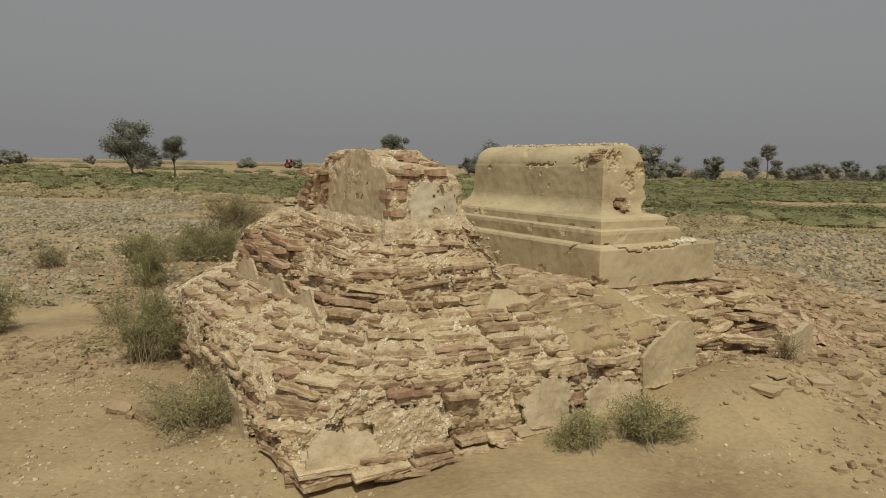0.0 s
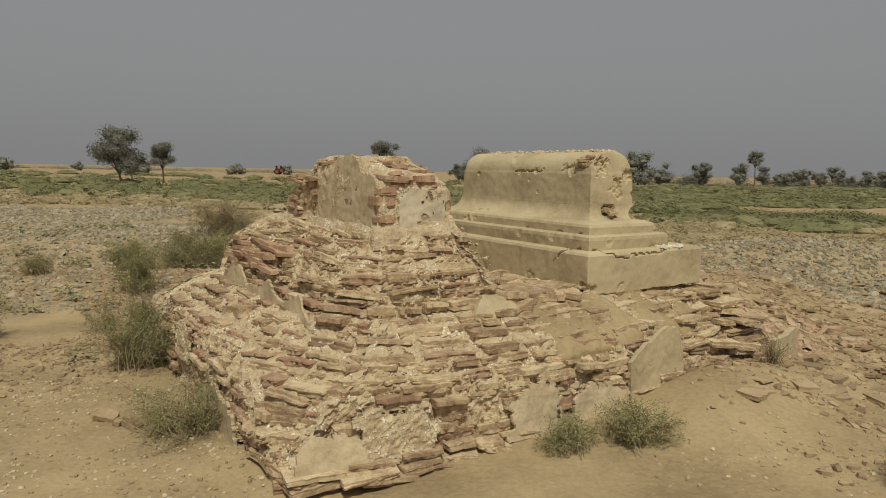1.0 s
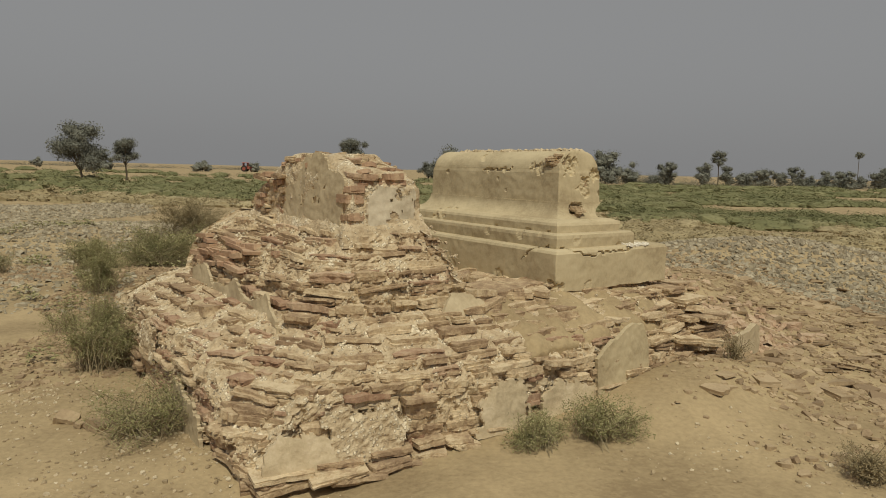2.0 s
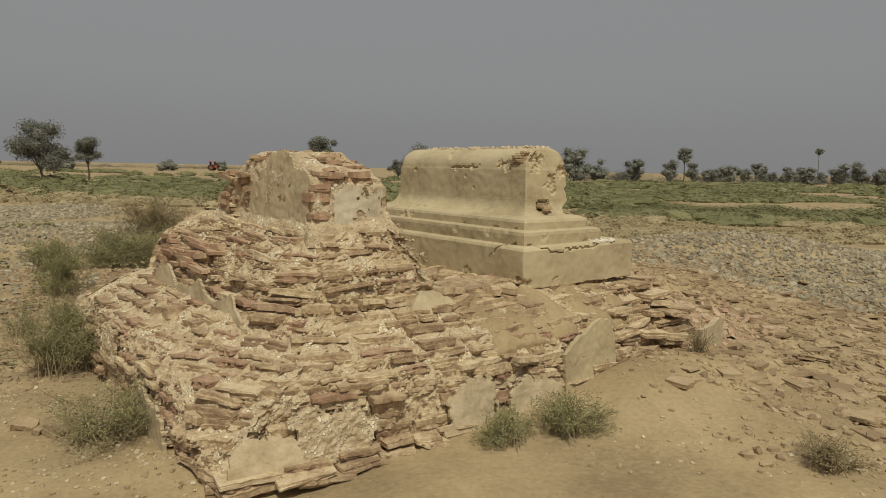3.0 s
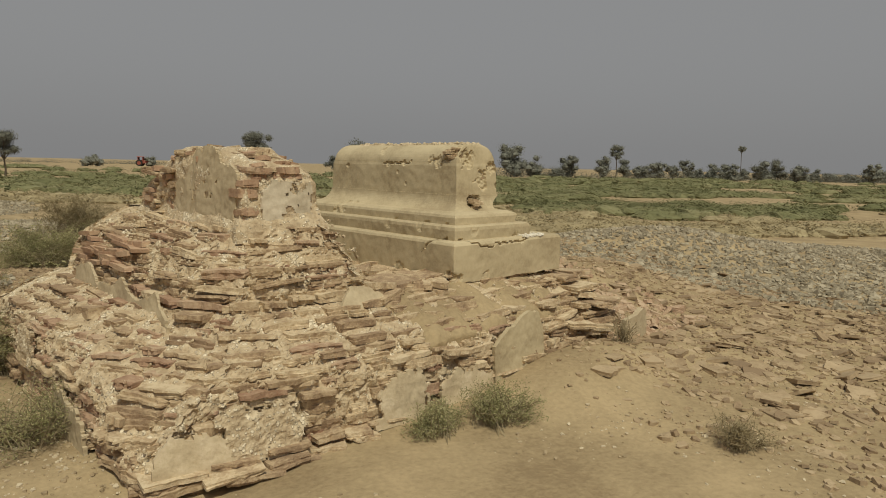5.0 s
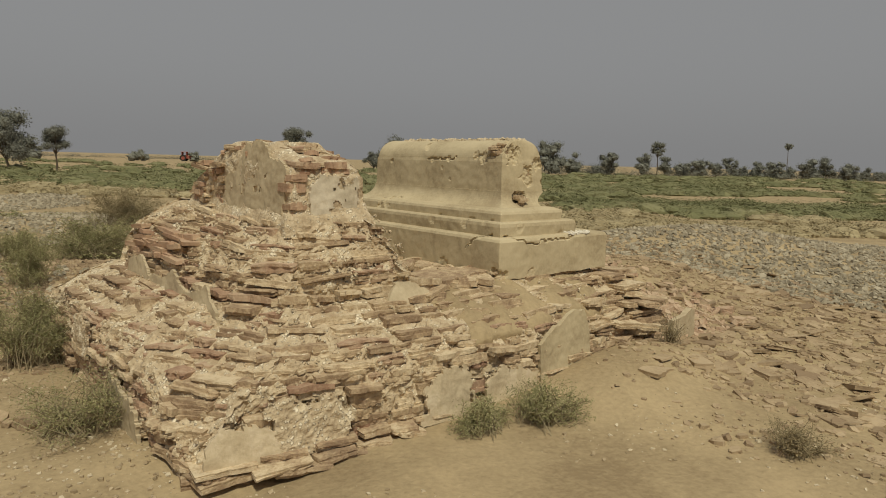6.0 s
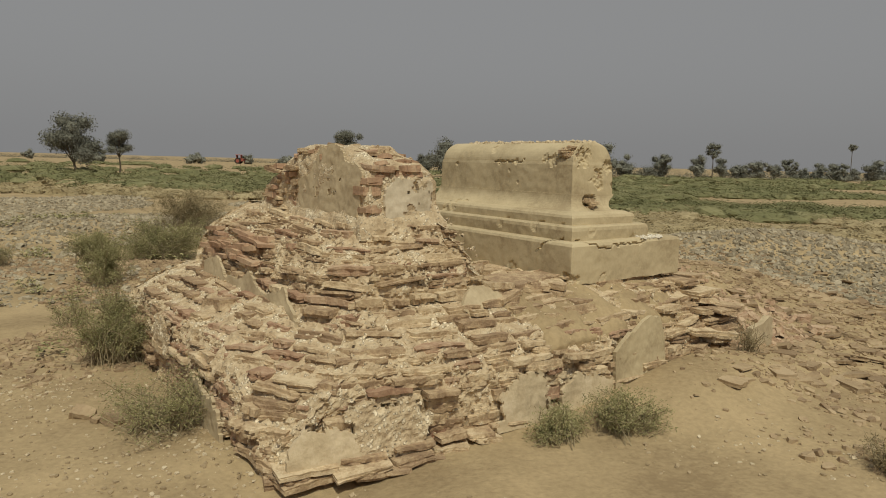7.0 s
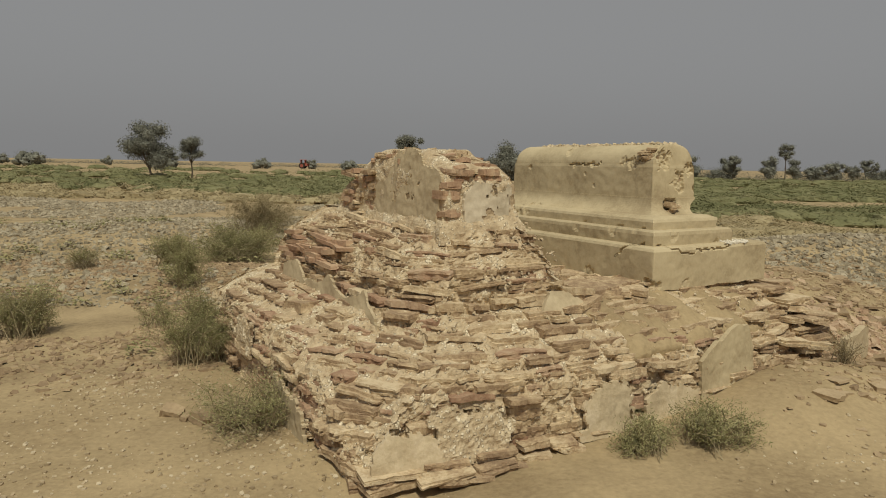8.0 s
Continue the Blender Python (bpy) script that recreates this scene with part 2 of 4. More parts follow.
def core_mesh(rows, back, inset, z0, z1, mat, dz=0.016, amp=0.02):
    """The rubble core behind the slabs: rings of the outline, closed at the back and on top."""
    n_side = 1000
    levels = [z0 + (z1 - z0) * i / int((z1 - z0) / dz) for i in range(int((z1 - z0) / dz) + 1)]
    verts, faces = [], []
    for z in levels:
        line = between(rows, z)
        ring = line + [(line[-1][0], back), (line[0][0], back)]
        lens = [math.hypot(b[0] - a[0], b[1] - a[1]) for a, b in zip(ring, ring[1:] + ring[:1])]
        total = sum(lens)
        cx, cy = sum(p[0] for p in ring) / len(ring), sum(p[1] for p in ring) / len(ring)
        for i in range(n_side):
            d = total * i / n_side
            for k, s in enumerate(lens):
                if d <= s:
                    break
                d -= s
            a, b = ring[k], ring[(k + 1) % len(ring)]
            u, v = a[0] + (b[0] - a[0]) * d / s, a[1] + (b[1] - a[1]) * d / s
            tu, tv = (b[0] - a[0]) / s, (b[1] - a[1]) / s
            off = inset + amp * wob(u, v, z, 7) + 1.2 * amp * wob(u, v, z, 19) + 0.7 * amp * wob(u, v, z, 43)
            p = place(u + tv * off, v - tu * off, z + 0.012 * wob(u, v, z, 9))
            verts.append(p)
    for r in range(len(levels) - 1):
        for i in range(n_side):
            j = (i + 1) % n_side
            faces.append((r * n_side + i, r * n_side + n_side + i, r * n_side + n_side + j, r * n_side + j))
    top = (len(levels) - 1) * n_side
    c = len(verts)
    mid = sum((Vector(v) for v in verts[top:]), Vector()) / n_side
    verts.append(mid)
    faces += [(top + i, c, top + (i + 1) % n_side) for i in range(n_side)]
    return mesh("rubble_core", verts, faces, mat)


rng = random.Random(4)
SLABS = [mesh("slab", *slab_shape(rng), M_STONE) for _ in range(16)]
RED_SLABS = [mesh("slab", *slab_shape(rng), M_RED_STONE) for _ in range(8)]
BRICKS = [mesh("brick", *slab_shape(rng, 2, 0.13), M_BRICK) for _ in range(8)]


def course_spots(rows, z0, z1, rng, thick=(0.026, 0.056), long=(0.09, 0.42), lines=None):
    """Where the slabs of all courses lie: place, size, turn and tilt."""
    spots, z = [], z0
    while z < z1:
        h = rng.uniform(*thick)
        line = smooth_line(between(rows, z + h / 2), 0.02)
        i = rng.randrange(0, 6)
        while i < len(line) - 4:
            n = int(rng.uniform(*long) / 0.02)
            j = min(len(line) - 1, i + n)
            (a, b), (c, d) = line[i], line[j]
            size = math.hypot(c - a, d - b)
            deep = rng.uniform(0.22, 0.38)
            if size > 0.05:
                tu, tv = (c - a) / size, (d - b) / size
                out = rng.gauss(0.0, 0.016)
                # the line runs from the left face to the front: its inner side is on the left of the way
                mu, mv = (a + c) / 2 - tv * (deep / 2 - out), (b + d) / 2 + tu * (deep / 2 - out)
                spots.append((mu, mv, z + h / 2 + rng.gauss(0, 0.008), size * rng.uniform(0.96, 1.06), deep, h * rng.uniform(0.9, 1.25),
                              math.atan2(tv, tu), rng.gauss(0.03, 0.045), rng.gauss(0, 0.04)))
            i = j + (1 if rng.random() < 0.5 else 0)
        z += h
    return spots


def lay(spots, parent, shapes, rng, name, limit=250):
    """The slabs along the near faces as objects of their own; what is over goes into one mesh."""
    rest = []
    spots = sorted(spots, key=lambda s: max(s[1] - 1.3, 0) + max(s[0] - 2.6, 0) + (s[2] < 0))
    for k, (u, v, z, sx, sy, sz, turn, tx, ty) in enumerate(spots):
        p = place(u, v, z)
        m = Matrix.LocRotScale(p, Euler((tx, ty, turn + radians(YAW))), (sx, sy, sz))
        if k < limit:
            red = rng.random() < (0.6 if u < 0.5 and v > 0.5 else 0.12)
            kind = RED_SLABS if red else shapes
            part(name, kind[rng.randrange(len(kind))], parent, m=m)
        else:
            rest.append((p.x, p.y, p.z, sx, sy, sz, turn + radians(YAW), tx, ty))
    if rest:
        part(name + "_rest", scatter(name, rest, shapes[0].materials[0], rng), parent, kind="stuff")


platform = thing("stone_platform", 0, 0, 0, "crumbling platform of thin sandstone slabs in lime mortar on sand", "ruin")
part("rubble_core", core_mesh(PLINTH, 2.9, -0.050, -0.15, 0.68, M_MORTAR, amp=0.028), platform, "rough pale lime mortar core")
tomb = thing("ruined_tomb", 0, 0, 0, "broken brick tomb with flaking lime plaster on stepped slab courses", "tomb")
part("tier_core", core_mesh(TIER, 2.8, -0.048, 0.64, 1.18, M_MORTAR, amp=0.026), tomb, "pale lime mortar bedding")

rng = random.Random(11)
lay(course_spots(PLINTH, -0.10, 0.68, rng, (0.034, 0.074), (0.12, 0.42)), platform, SLABS, rng, "slab")
lay(course_spots(TIER, 0.665, 1.15, rng), tomb, SLABS, rng, "slab")


# ---- lofted blocks ----
def loft(u0, v0, u1, v1, levels, step, mat, dent=None, cap=True, amp=0.004, slump=None, ends=None):
    """A block with a rectangular plan whose sides follow (inset, height); dent(u, v, z, side) pushes the face inwards."""
    fine = []
    for (i0, z0), (i1, z1) in zip(levels, levels[1:]):
        n = max(1, int(math.hypot(i1 - i0, z1 - z0) / step))
        fine += [(i0 + (i1 - i0) * k / n, z0 + (z1 - z0) * k / n) for k in range(n)]
    fine.append(levels[-1])
    counts = [max(1, round(abs(u1 - u0) / step)), max(1, round(abs(v1 - v0) / step))]
    verts, faces = [], []
    for ins, z in fine:
        vi = ends(ins) if ends else ins
        a, b, c, d = u0 + ins, v0 + vi, u1 - ins - (slump(z) if slump else 0), v1 - vi
        for side, (p, q, n) in enumerate((((a, b), (c, b), counts[0]), ((c, b), (c, d), counts[1]), ((c, d), (a, d), counts[0]), ((a, d), (a, b), counts[1]))):
            su, sv = ((0, -1), (1, 0), (0, 1), (-1, 0))[side]
            for k in range(n):
                t = k / n
                u, v = p[0] + (q[0] - p[0]) * t, p[1] + (q[1] - p[1]) * t
                off = amp * wob(u, v, z, 4) + amp * 0.6 * wob(u, v, z, 17)
                if dent:
                    off -= dent(u, v, z, side)
                if k == 0:
                    off -= 0.006 + 0.008 * max(0, wob(u, v, z, 14))
                verts.append(place(u + su * off, v + sv * off, z))
    n = 2 * sum(counts)
    for r in range(len(fine) - 1):
        for i in range(n):
            j = (i + 1) % n
            faces.append((r * n + i, r * n + j, r * n + n + j, r * n + n + i))
    if cap:
        for base, flip in ((0, True), ((len(fine) - 1) * n, False)):
            c = len(verts)
            verts.append(sum((Vector(v) for v in verts[base:base + n]), Vector()) / n)
            faces += [(base + (i + 1) % n, base + i, c) if flip else (base + i, base + (i + 1) % n, c) for i in range(n)]
    return mesh("block", verts, faces, mat, smooth=False)


# ---- the plastered tomb ----
FU0, FV0, FU1, FV1 = 2.50, 0.45, 3.83, 3.08
plastered = thing("plastered_tomb", 0, 0, 0, "long stepped tomb in weathered cream lime plaster, cracked and chipped", "tomb")
# flakes: side (0 the near end, 3 the long face), place along it, height, radius, depth
FLAKES = [(0, 2.52, 0.69, 0.07, 0.05), (3, 0.50, 0.70, 0.06, 0.05), (0, 3.30, 0.975, 0.05, 0.02), (0, 2.86, 0.70, 0.05, 0.015),
          (3, 1.1, 0.71, 0.07, 0.012), (3, 1.75, 0.72, 0.09, 0.012), (3, 0.95, 1.075, 0.05, 0.02), (3, 1.35, 1.06, 0.04, 0.02),
          (3, 2.15, 1.16, 0.06, 0.03), (3, 2.25, 1.15, 0.05, 0.03), (3, 0.72, 1.09, 0.03, 0.02), (0, 2.8, 1.06, 0.05, 0.015),
          (0, 3.22, 1.46, 0.085, 0.035), (0, 3.26, 1.39, 0.05, 0.03), (0, 3.08, 1.25, 0.075, 0.07), (0, 3.15, 1.28, 0.05, 0.06), (0, 3.05, 1.62, 0.10, 0.05),
          (0, 3.35, 1.55, 0.06, 0.05), (0, 3.42, 1.40, 0.04, 0.03), (3, 1.55, 1.575, 0.035, 0.025), (3, 1.78, 1.57, 0.03, 0.025), (3, 1.64, 1.50, 0.02, 0.015),
          (3, 1.10, 1.60, 0.06, 0.025), (3, 1.2, 1.615, 0.05, 0.02), (3, 1.52, 1.40, 0.02, 0.012), (3, 1.9, 1.70, 0.06, 0.03), (3, 2.4, 1.55, 0.03, 0.02), (3, 0.93, 1.69, 0.09, 0.05)]
CRACKS = [(0, ((2.62, 0.99), (2.72, 0.97), (2.80, 0.94), (2.89, 0.925), (3.0, 0.95), (3.15, 0.945), (3.35, 0.955))),
          (3, ((0.95, 1.63), (1.08, 1.60), (1.15, 1.62), (1.24, 1.585))), (3, ((1.45, 1.585), (1.6, 1.57), (1.72, 1.58), (1.85, 1.57))), (3, ((0.62, 1.0), (0.75, 0.96), (0.83, 0.88)))]


def worn(u, v, z, side):
    a = u if side in (0, 2) else v
    deep = 0.0
    for s, p, q, r, k in FLAKES:
        if s == side and abs(a - p) < 1.7 * r and abs(z - q) < 1.7 * r:
            d = math.hypot(a - p, z - q) * (1 + 0.5 * wob(a, z, p, 22) + 0.25 * wob(a, z, p, 60)) / (r * 0.85)
            if d < 1:
                deep = max(deep, 0.75 * k * min(1, (1 - d) * 4) * (0.8 + 0.5 * wob(a, z, p, 40)))
    for s, line in CRACKS:
        if s == side:
            for (a0, z0), (a1, z1) in zip(line, line[1:]):
                wx, wz = a + 0.02 * wob(a, z, 1, 18), z + 0.02 * wob(a, z, 2, 18)
                t = max(0, min(1, ((wx - a0) * (a1 - a0) + (wz - z0) * (z1 - z0)) / ((a1 - a0) ** 2 + (z1 - z0) ** 2)))
                if math.hypot(wx - a0 - t * (a1 - a0), wz - z0 - t * (z1 - z0)) < 0.0062:
                    deep = max(deep, 0.022)
    return deep


def slump(z):
    """How far the far side's mouldings have worn back above the base."""
    if z < 0.97:
        return 0.0
    return 0.25 + 0.1 * max(0, z - 1.04) if z < 1.12 else 0.26 - 0.05 * (z - 1.12) / 0.07 if z < 1.19 else max(0.0, 0.21 * (1.31 - z) / 0.12)


for piece, levels, fine in (
        ("base_block", [(0.03, 0.64), (0.0, 0.655), (0.0, 0.955), (0.012, 0.975), (0.05, 0.985)], 0.010),
        ("lower_step", [(0.085, 0.96), (0.08, 1.06), (0.085, 1.085), (0.10, 1.095)], 0.014),
        ("upper_step", [(0.17, 1.08), (0.17, 1.15), (0.18, 1.17), (0.24, 1.19)], 0.014),
        ("cove", [(0.25 + 0.155 * math.sin(t * 0.1122), 1.32 - 0.14 * math.cos(t * 0.1122)) for t in range(15)], 0.014),
        ("body", [(0.415, 1.315), (0.42, 1.56), (0.425, 1.585)], 0.010),
        ("rounded_top", [(0.43 + 0.19 * (1 - math.cos(t * 0.0982)), 1.58 + 0.17 * math.sin(t * 0.0982)) for t in range(17)], 0.014)):
    me = loft(FU0, FV0, FU1, FV1, levels, fine, M_PLASTER, worn, amp=0.006, slump=None if piece == "base_block" else slump, ends=(lambda i: 0.43 + 0.2 * (i - 0.43)) if piece == "rounded_top" else None)
    if piece == "base_block":
        for vert in me.vertices:
            if vert.co.z < 0.675:
                k = (0.675 - vert.co.z) / 0.035
                vert.co.z += k * (0.012 + 0.036 * abs(wob(vert.co.x, vert.co.y, 0, 4)) + 0.018 * abs(wob(vert.co.x, vert.co.y, 5, 15)))
    part(piece, me, plastered)

rng = random.Random(31)
for u, v, z, n, spread in ((3.08, 0.80, 1.25, 6, 0.05), (3.22, 0.92, 1.45, 5, 0.06), (3.05, 0.95, 1.64, 9, 0.07), (2.98, 1.0, 1.66, 6, 0.04), (2.54, 0.49, 0.69, 3, 0.03), (3.3, 0.95, 1.6, 5, 0.05)):
    for _ in range(n):
        s = rng.uniform(0.05, 0.13)
        m = Matrix.LocRotScale(place(u + rng.gauss(0, spread), v + rng.gauss(0.015, 0.015), z + rng.gauss(0, spread * 0.7)), Euler((rng.gauss(0, .1), rng.gauss(0, .1), radians(YAW) + rng.gauss(0, .3))), (s, s * 0.8, rng.uniform(.02, .04)))
        part("brick", SLABS[rng.randrange(16)], plastered, m=m)
spots = []
for _ in range(700):
    u, v = rng.uniform(3.06, 3.28), rng.uniform(0.93, 2.45)
    s = 0.008 + 0.045 * rng.random() ** 3
    p = place(u, v, 1.747 - 0.02 * (abs(u - 3.17) > 0.1) + 0.006 * rng.random())
    spots.append((p.x, p.y, p.z, s, s * 0.8, s * 0.5, rng.uniform(0, 6.3), rng.gauss(0, .3), rng.gauss(0, .3)))
part("mortar_crumb", scatter("crumb", spots, M_PALE, rng, shape=chip_shape), plastered, "crumbling mortar along the top", kind="stuff")
spots = []
for _ in range(110):
    p = place(3.47 + rng.gauss(0, 0.075), max(0.468, 0.49 + rng.gauss(0, 0.04)), 0.984 + 0.004 * rng.random())
    s = 0.008 + 0.045 * rng.random() ** 2
    spots.append((p.x, p.y, p.z, s, s * 0.8, s * 0.5, rng.uniform(0, 6.3), rng.gauss(0, .3), rng.gauss(0, .3)))
part("gypsum_chip", scatter("chip", spots, M_WHITE, rng, shape=chip_shape), plastered, "white gypsum chips on the ledge", kind="stuff")

# ---- the ruined tomb's body ----
BODY = (0.95, 0.80, 1.52, 2.45)


def crown_line(v):
    """The broken top of the ruined body along its length."""
    return -0.13 + 0.13 * min(1, max(0, (v - 0.85) / 0.4)) - 0.30 * max(0, (v - 1.85) / 0.6) ** 1.2


def broken_body():
    me = loft(*BODY, [(-0.02, 1.13), (0.0, 1.3), (0.01, 1.52), (0.03, 1.59), (0.07, 1.63), (0.14, 1.66)], 0.014, M_MORTAR, amp=0.022)
    inv = Matrix.Rotation(-radians(YAW), 3, "Z")
    for vert in me.vertices:
        local = inv @ (vert.co - ORIGIN)
        k = max(0.0, (vert.co.z - 1.2) / 0.47)
        vert.co.z += k * (crown_line(local.y) + 0.03 * wob(local.x, local.y, 0, 8))
    return me


part("rubble_body", broken_body(), tomb, "crumbled pale mortar body")
# bricks of the open corner, of the back end and of the broken top
rng = random.Random(21)
z = 1.18
while z < 1.46:
    h = rng.uniform(0.056, 0.07)
    m = Matrix.LocRotScale(place(1.01 + rng.uniform(-.012, .012), 0.865 + rng.uniform(-.012, .012), z), Euler((rng.gauss(0, .04), rng.gauss(0, .04), radians(YAW) + rng.gauss(0, .1))), (0.15, 0.16, h * 0.86))
    part("brick", BRICKS[rng.randrange(8)], tomb, m=m)
    z += h
for _ in range(70):
    v = rng.uniform(0.85, 2.35)
    u = rng.uniform(1.02, 1.48)
    z = 1.645 + crown_line(v) - 0.7 * abs(u - 1.25) ** 2 + rng.uniform(-.03, .012)
    sx = rng.uniform(0.07, 0.20)
    m = Matrix.LocRotScale(place(u, v, z), Euler((rng.gauss(0, .12), rng.gauss(0, .12), rng.uniform(0, 6.3))), (sx, sx * rng.uniform(.5, .9), rng.uniform(.025, .05)))
    part("brick", (BRICKS if rng.random() < 0.4 else SLABS)[rng.randrange(8)], tomb, m=m)
# two courses of long reddish bricks over the near end
for z in (1.462, 1.508):
    u = 0.98
    while u < 1.36:
        sx = rng.uniform(0.14, 0.30)
        m = Matrix.LocRotScale(place(u + sx / 2, 0.885 + rng.uniform(-.02, .02), z + rng.gauss(0, .004)), Euler((rng.gauss(0, .04), rng.gauss(0, .03), radians(YAW) + rng.gauss(0, .06))), (sx, 0.2, rng.uniform(.034, .046)))
        part("brick", (BRICKS if rng.random() < 0.6 else RED_SLABS)[rng.randrange(8)], tomb, m=m)
        u += sx * rng.uniform(0.95, 1.1)
for _ in range(40):
    z = rng.uniform(1.2, 1.5)
    v = rng.uniform(1.82, 2.42)
    m = Matrix.LocRotScale(place(1.0 + rng.uniform(-.025, .02), v, z), Euler((rng.gauss(0, .06), rng.gauss(0, .08), radians(YAW) + 1.57 + rng.gauss(0, .15))), (rng.uniform(.1, .2), 0.16, rng.uniform(.03, .05)))
    part("brick", (BRICKS if rng.random() < 0.3 else SLABS)[rng.randrange(8)], tomb, m=m)
# reddish courses of the tier's far end
for _ in range(30):
    z = rng.uniform(0.78, 1.0)
    v = rng.uniform(1.7, 2.62)
    line = between(TIER, z)
    edge = line[1][0] + (line[0][0] - line[1][0]) * (v - 1.6) / 1.1
    m = Matrix.LocRotScale(place(edge + 0.085 + rng.uniform(-.03, .02), v, z), Euler((rng.gauss(0, .05), rng.gauss(0, .05), radians(YAW) + 1.57 + rng.gauss(0, .12))), (rng.uniform(.18, .36), 0.2, rng.uniform(.03, .045)))
    part("brick", BRICKS[rng.randrange(8)], tomb, m=m)


# ---- plaster left on the stones ----
def plate(w, h, rng, thick=0.022, top=None, ragged=0.05, holes=(), lumps=1.0):
    """A broken sheet of plaster in the x-z plane, its face towards -y; top gives the height along its width, ragged how far its rim has crumbled."""
    cell = 0.011
    n, m_ = max(6, int(w / cell)), max(6, int(h / cell))
    seed = rng.uniform(0, 50)
    verts, faces = [], []
    for back in (0.0, thick):
        for j in range(m_ + 1):
            for i in range(n + 1):
                x, z = w * i / n, h * (top(i / n) if top else 1.0) * j / m_
                x += 0.004 * wob(x, z, seed + 3, 40)
                z += 0.004 * wob(x, z, seed + 5, 40)
                face = lumps * (0.008 * wob(x, z, seed, 6) + 0.004 * wob(x, z, seed, 22)) + (lumps - 1) * 0.005 * wob(x, z, seed, 48) if not back else 0
                verts.append((x - w / 2, back + face, z))
    bite = ragged * min(w, h) * 2.2
    kept = set()
    for j in range(m_):
        for i in range(n):
            s, t = (i + 0.5) / n, (j + 0.5) / m_
            tall = h * (top(s) if top else 1.0)
            x, z = s * w, t * tall
            rim = min(x, w - x, z + bite, tall - z)
            if rim < bite * max(0.0, 0.35 + 1.1 * wob(x, z, seed, 9) + 0.6 * wob(x, z, seed, 27)):
                continue
            if any(math.hypot((s - p) * w, z - q * h) * (1 + 0.9 * wob(x, z, p, 30)) < r for p, q, r in holes):
                continue
            kept.add((i, j))
    w1, k = n + 1, (n + 1) * (m_ + 1)
    for i, j in kept:
        a = j * w1 + i
        b, c, d = a + 1, a + w1 + 1, a + w1
        faces += [(a, b, c, d), (k + d, k + c, k + b, k + a)]
        for (p, q), beside in (((a, b), (i, j - 1)), ((b, c), (i + 1, j)), ((c, d), (i, j + 1)), ((d, a), (i - 1, j))):
            if beside not in kept:
                faces.append((q, p, k + p, k + q))
    return mesh("plaster_sheet", verts, faces, M_PLASTER)


def profile(*points):
    """A height along the width, glided between (place, height) pairs."""
    def at(s):
        for (a, p), (b, q) in zip(points, points[1:]):
            if s <= b:
                return p + (q - p) * max(0.0, s - a) / (b - a)
        return points[-1][1]
    return at


def sheet(parent, u, v, z, w, h, turn, seed, mat=M_PLASTER, lean=0.0, top=None, thick=0.022, ragged=0.05, label="", holes=(), lumps=1.0):
    me = plate(w, h, random.Random(seed), thick, top, ragged, holes, lumps)
    me.materials[0] = mat
    p = place(u, v, z)
    return part("plaster_sheet", me, parent, label, m=pose(p.x, p.y, p.z, -lean, 0, YAW + turn))


sheet(platform, 2.65, -0.118, 0.0, 0.58, 0.52, 3, 1, M_PLASTER, top=profile((0, 0.62), (0.1, 0.70), (0.3, 0.84), (0.36, 0.82), (0.55, 0.95), (0.72, 1.0), (0.8, 0.96), (0.88, 0.98), (1, 0.66)), thick=0.03, lean=4, ragged=0.0, label="upright slab of grey-cream plaster")
sheet(platform, 4.10, -0.19, 0.0, 0.44, 0.36, 8, 2, M_GREY, top=profile((0, 0.85), (0.5, 0.88), (0.8, 1.0), (1, 0.9)), thick=0.05, ragged=0.0, label="upright broken plaster slab")
sheet(platform, 1.57, 0.26, 0.56, 0.40, 0.25, 4, 3, M_GREY, lean=30, top=profile((0, 0.5), (0.3, 1.0), (0.7, 0.95), (1, 0.5)), thick=0.03, ragged=0.06)
sheet(platform, 0.27, -0.022, 0.012, 0.40, 0.23, -8, 4, M_PALE, lean=8, top=profile((0, 0.5), (0.25, 1.0), (1, 0.8)), ragged=0.10, label="pale flaking plaster")
sheet(platform, 0.62, -0.072, 0.01, 0.52, 0.33, -7, 14, M_MORTAR, lean=10, top=profile((0, 0.8), (0.3, 1.0), (0.8, 0.9), (1, 0.6)), ragged=0.12, lumps=2.6, label="crumbly pale mortar")
sheet(platform, 1.51, -0.145, 0.0, 0.42, 0.37, -3, 5, M_PALE, lean=6, ragged=0.09, top=profile((0, 0.5), (0.25, 0.95), (0.7, 1.0), (1, 0.7)))
sheet(platform, 2.08, -0.150, 0.0, 0.52, 0.26, -1, 6, M_PALE, lean=5, ragged=0.10, top=profile((0, 0.6), (0.3, 1.0), (0.8, 0.75), (1, 0.6)))
sheet(platform, -0.062, 0.88, -0.03, 0.60, 0.31, -90, 7, M_GREY, lean=2, top=profile((0, 1.0), (0.6, 0.85), (1, 0.5)), ragged=0.08, thick=0.02, label="grey plaster on the platform's side")
sheet(platform, -0.072, 1.78, 0.22, 0.40, 0.25, -90, 8, M_MORTAR, lean=2, ragged=0.16, lumps=2.2)
sheet(platform, 0.405, 1.52, 0.555, 1.66, 0.28, -88, 20, M_GREY, lean=9, thick=0.02, ragged=0.04, label="thin jagged strip of grey plaster",
      top=profile((0, 0.72), (0.14, 1.0), (0.28, 0.55), (0.42, 0.6), (0.52, 0.85), (0.70, 0.45), (0.80, 0.62), (0.845, 0.82), (0.9, 0.45), (1, 0.15)))
sheet(platform, 0.255, 1.26, 0.555, 0.52, 0.20, -86, 21, M_GREY, lean=68, thick=0.02, ragged=0.16)
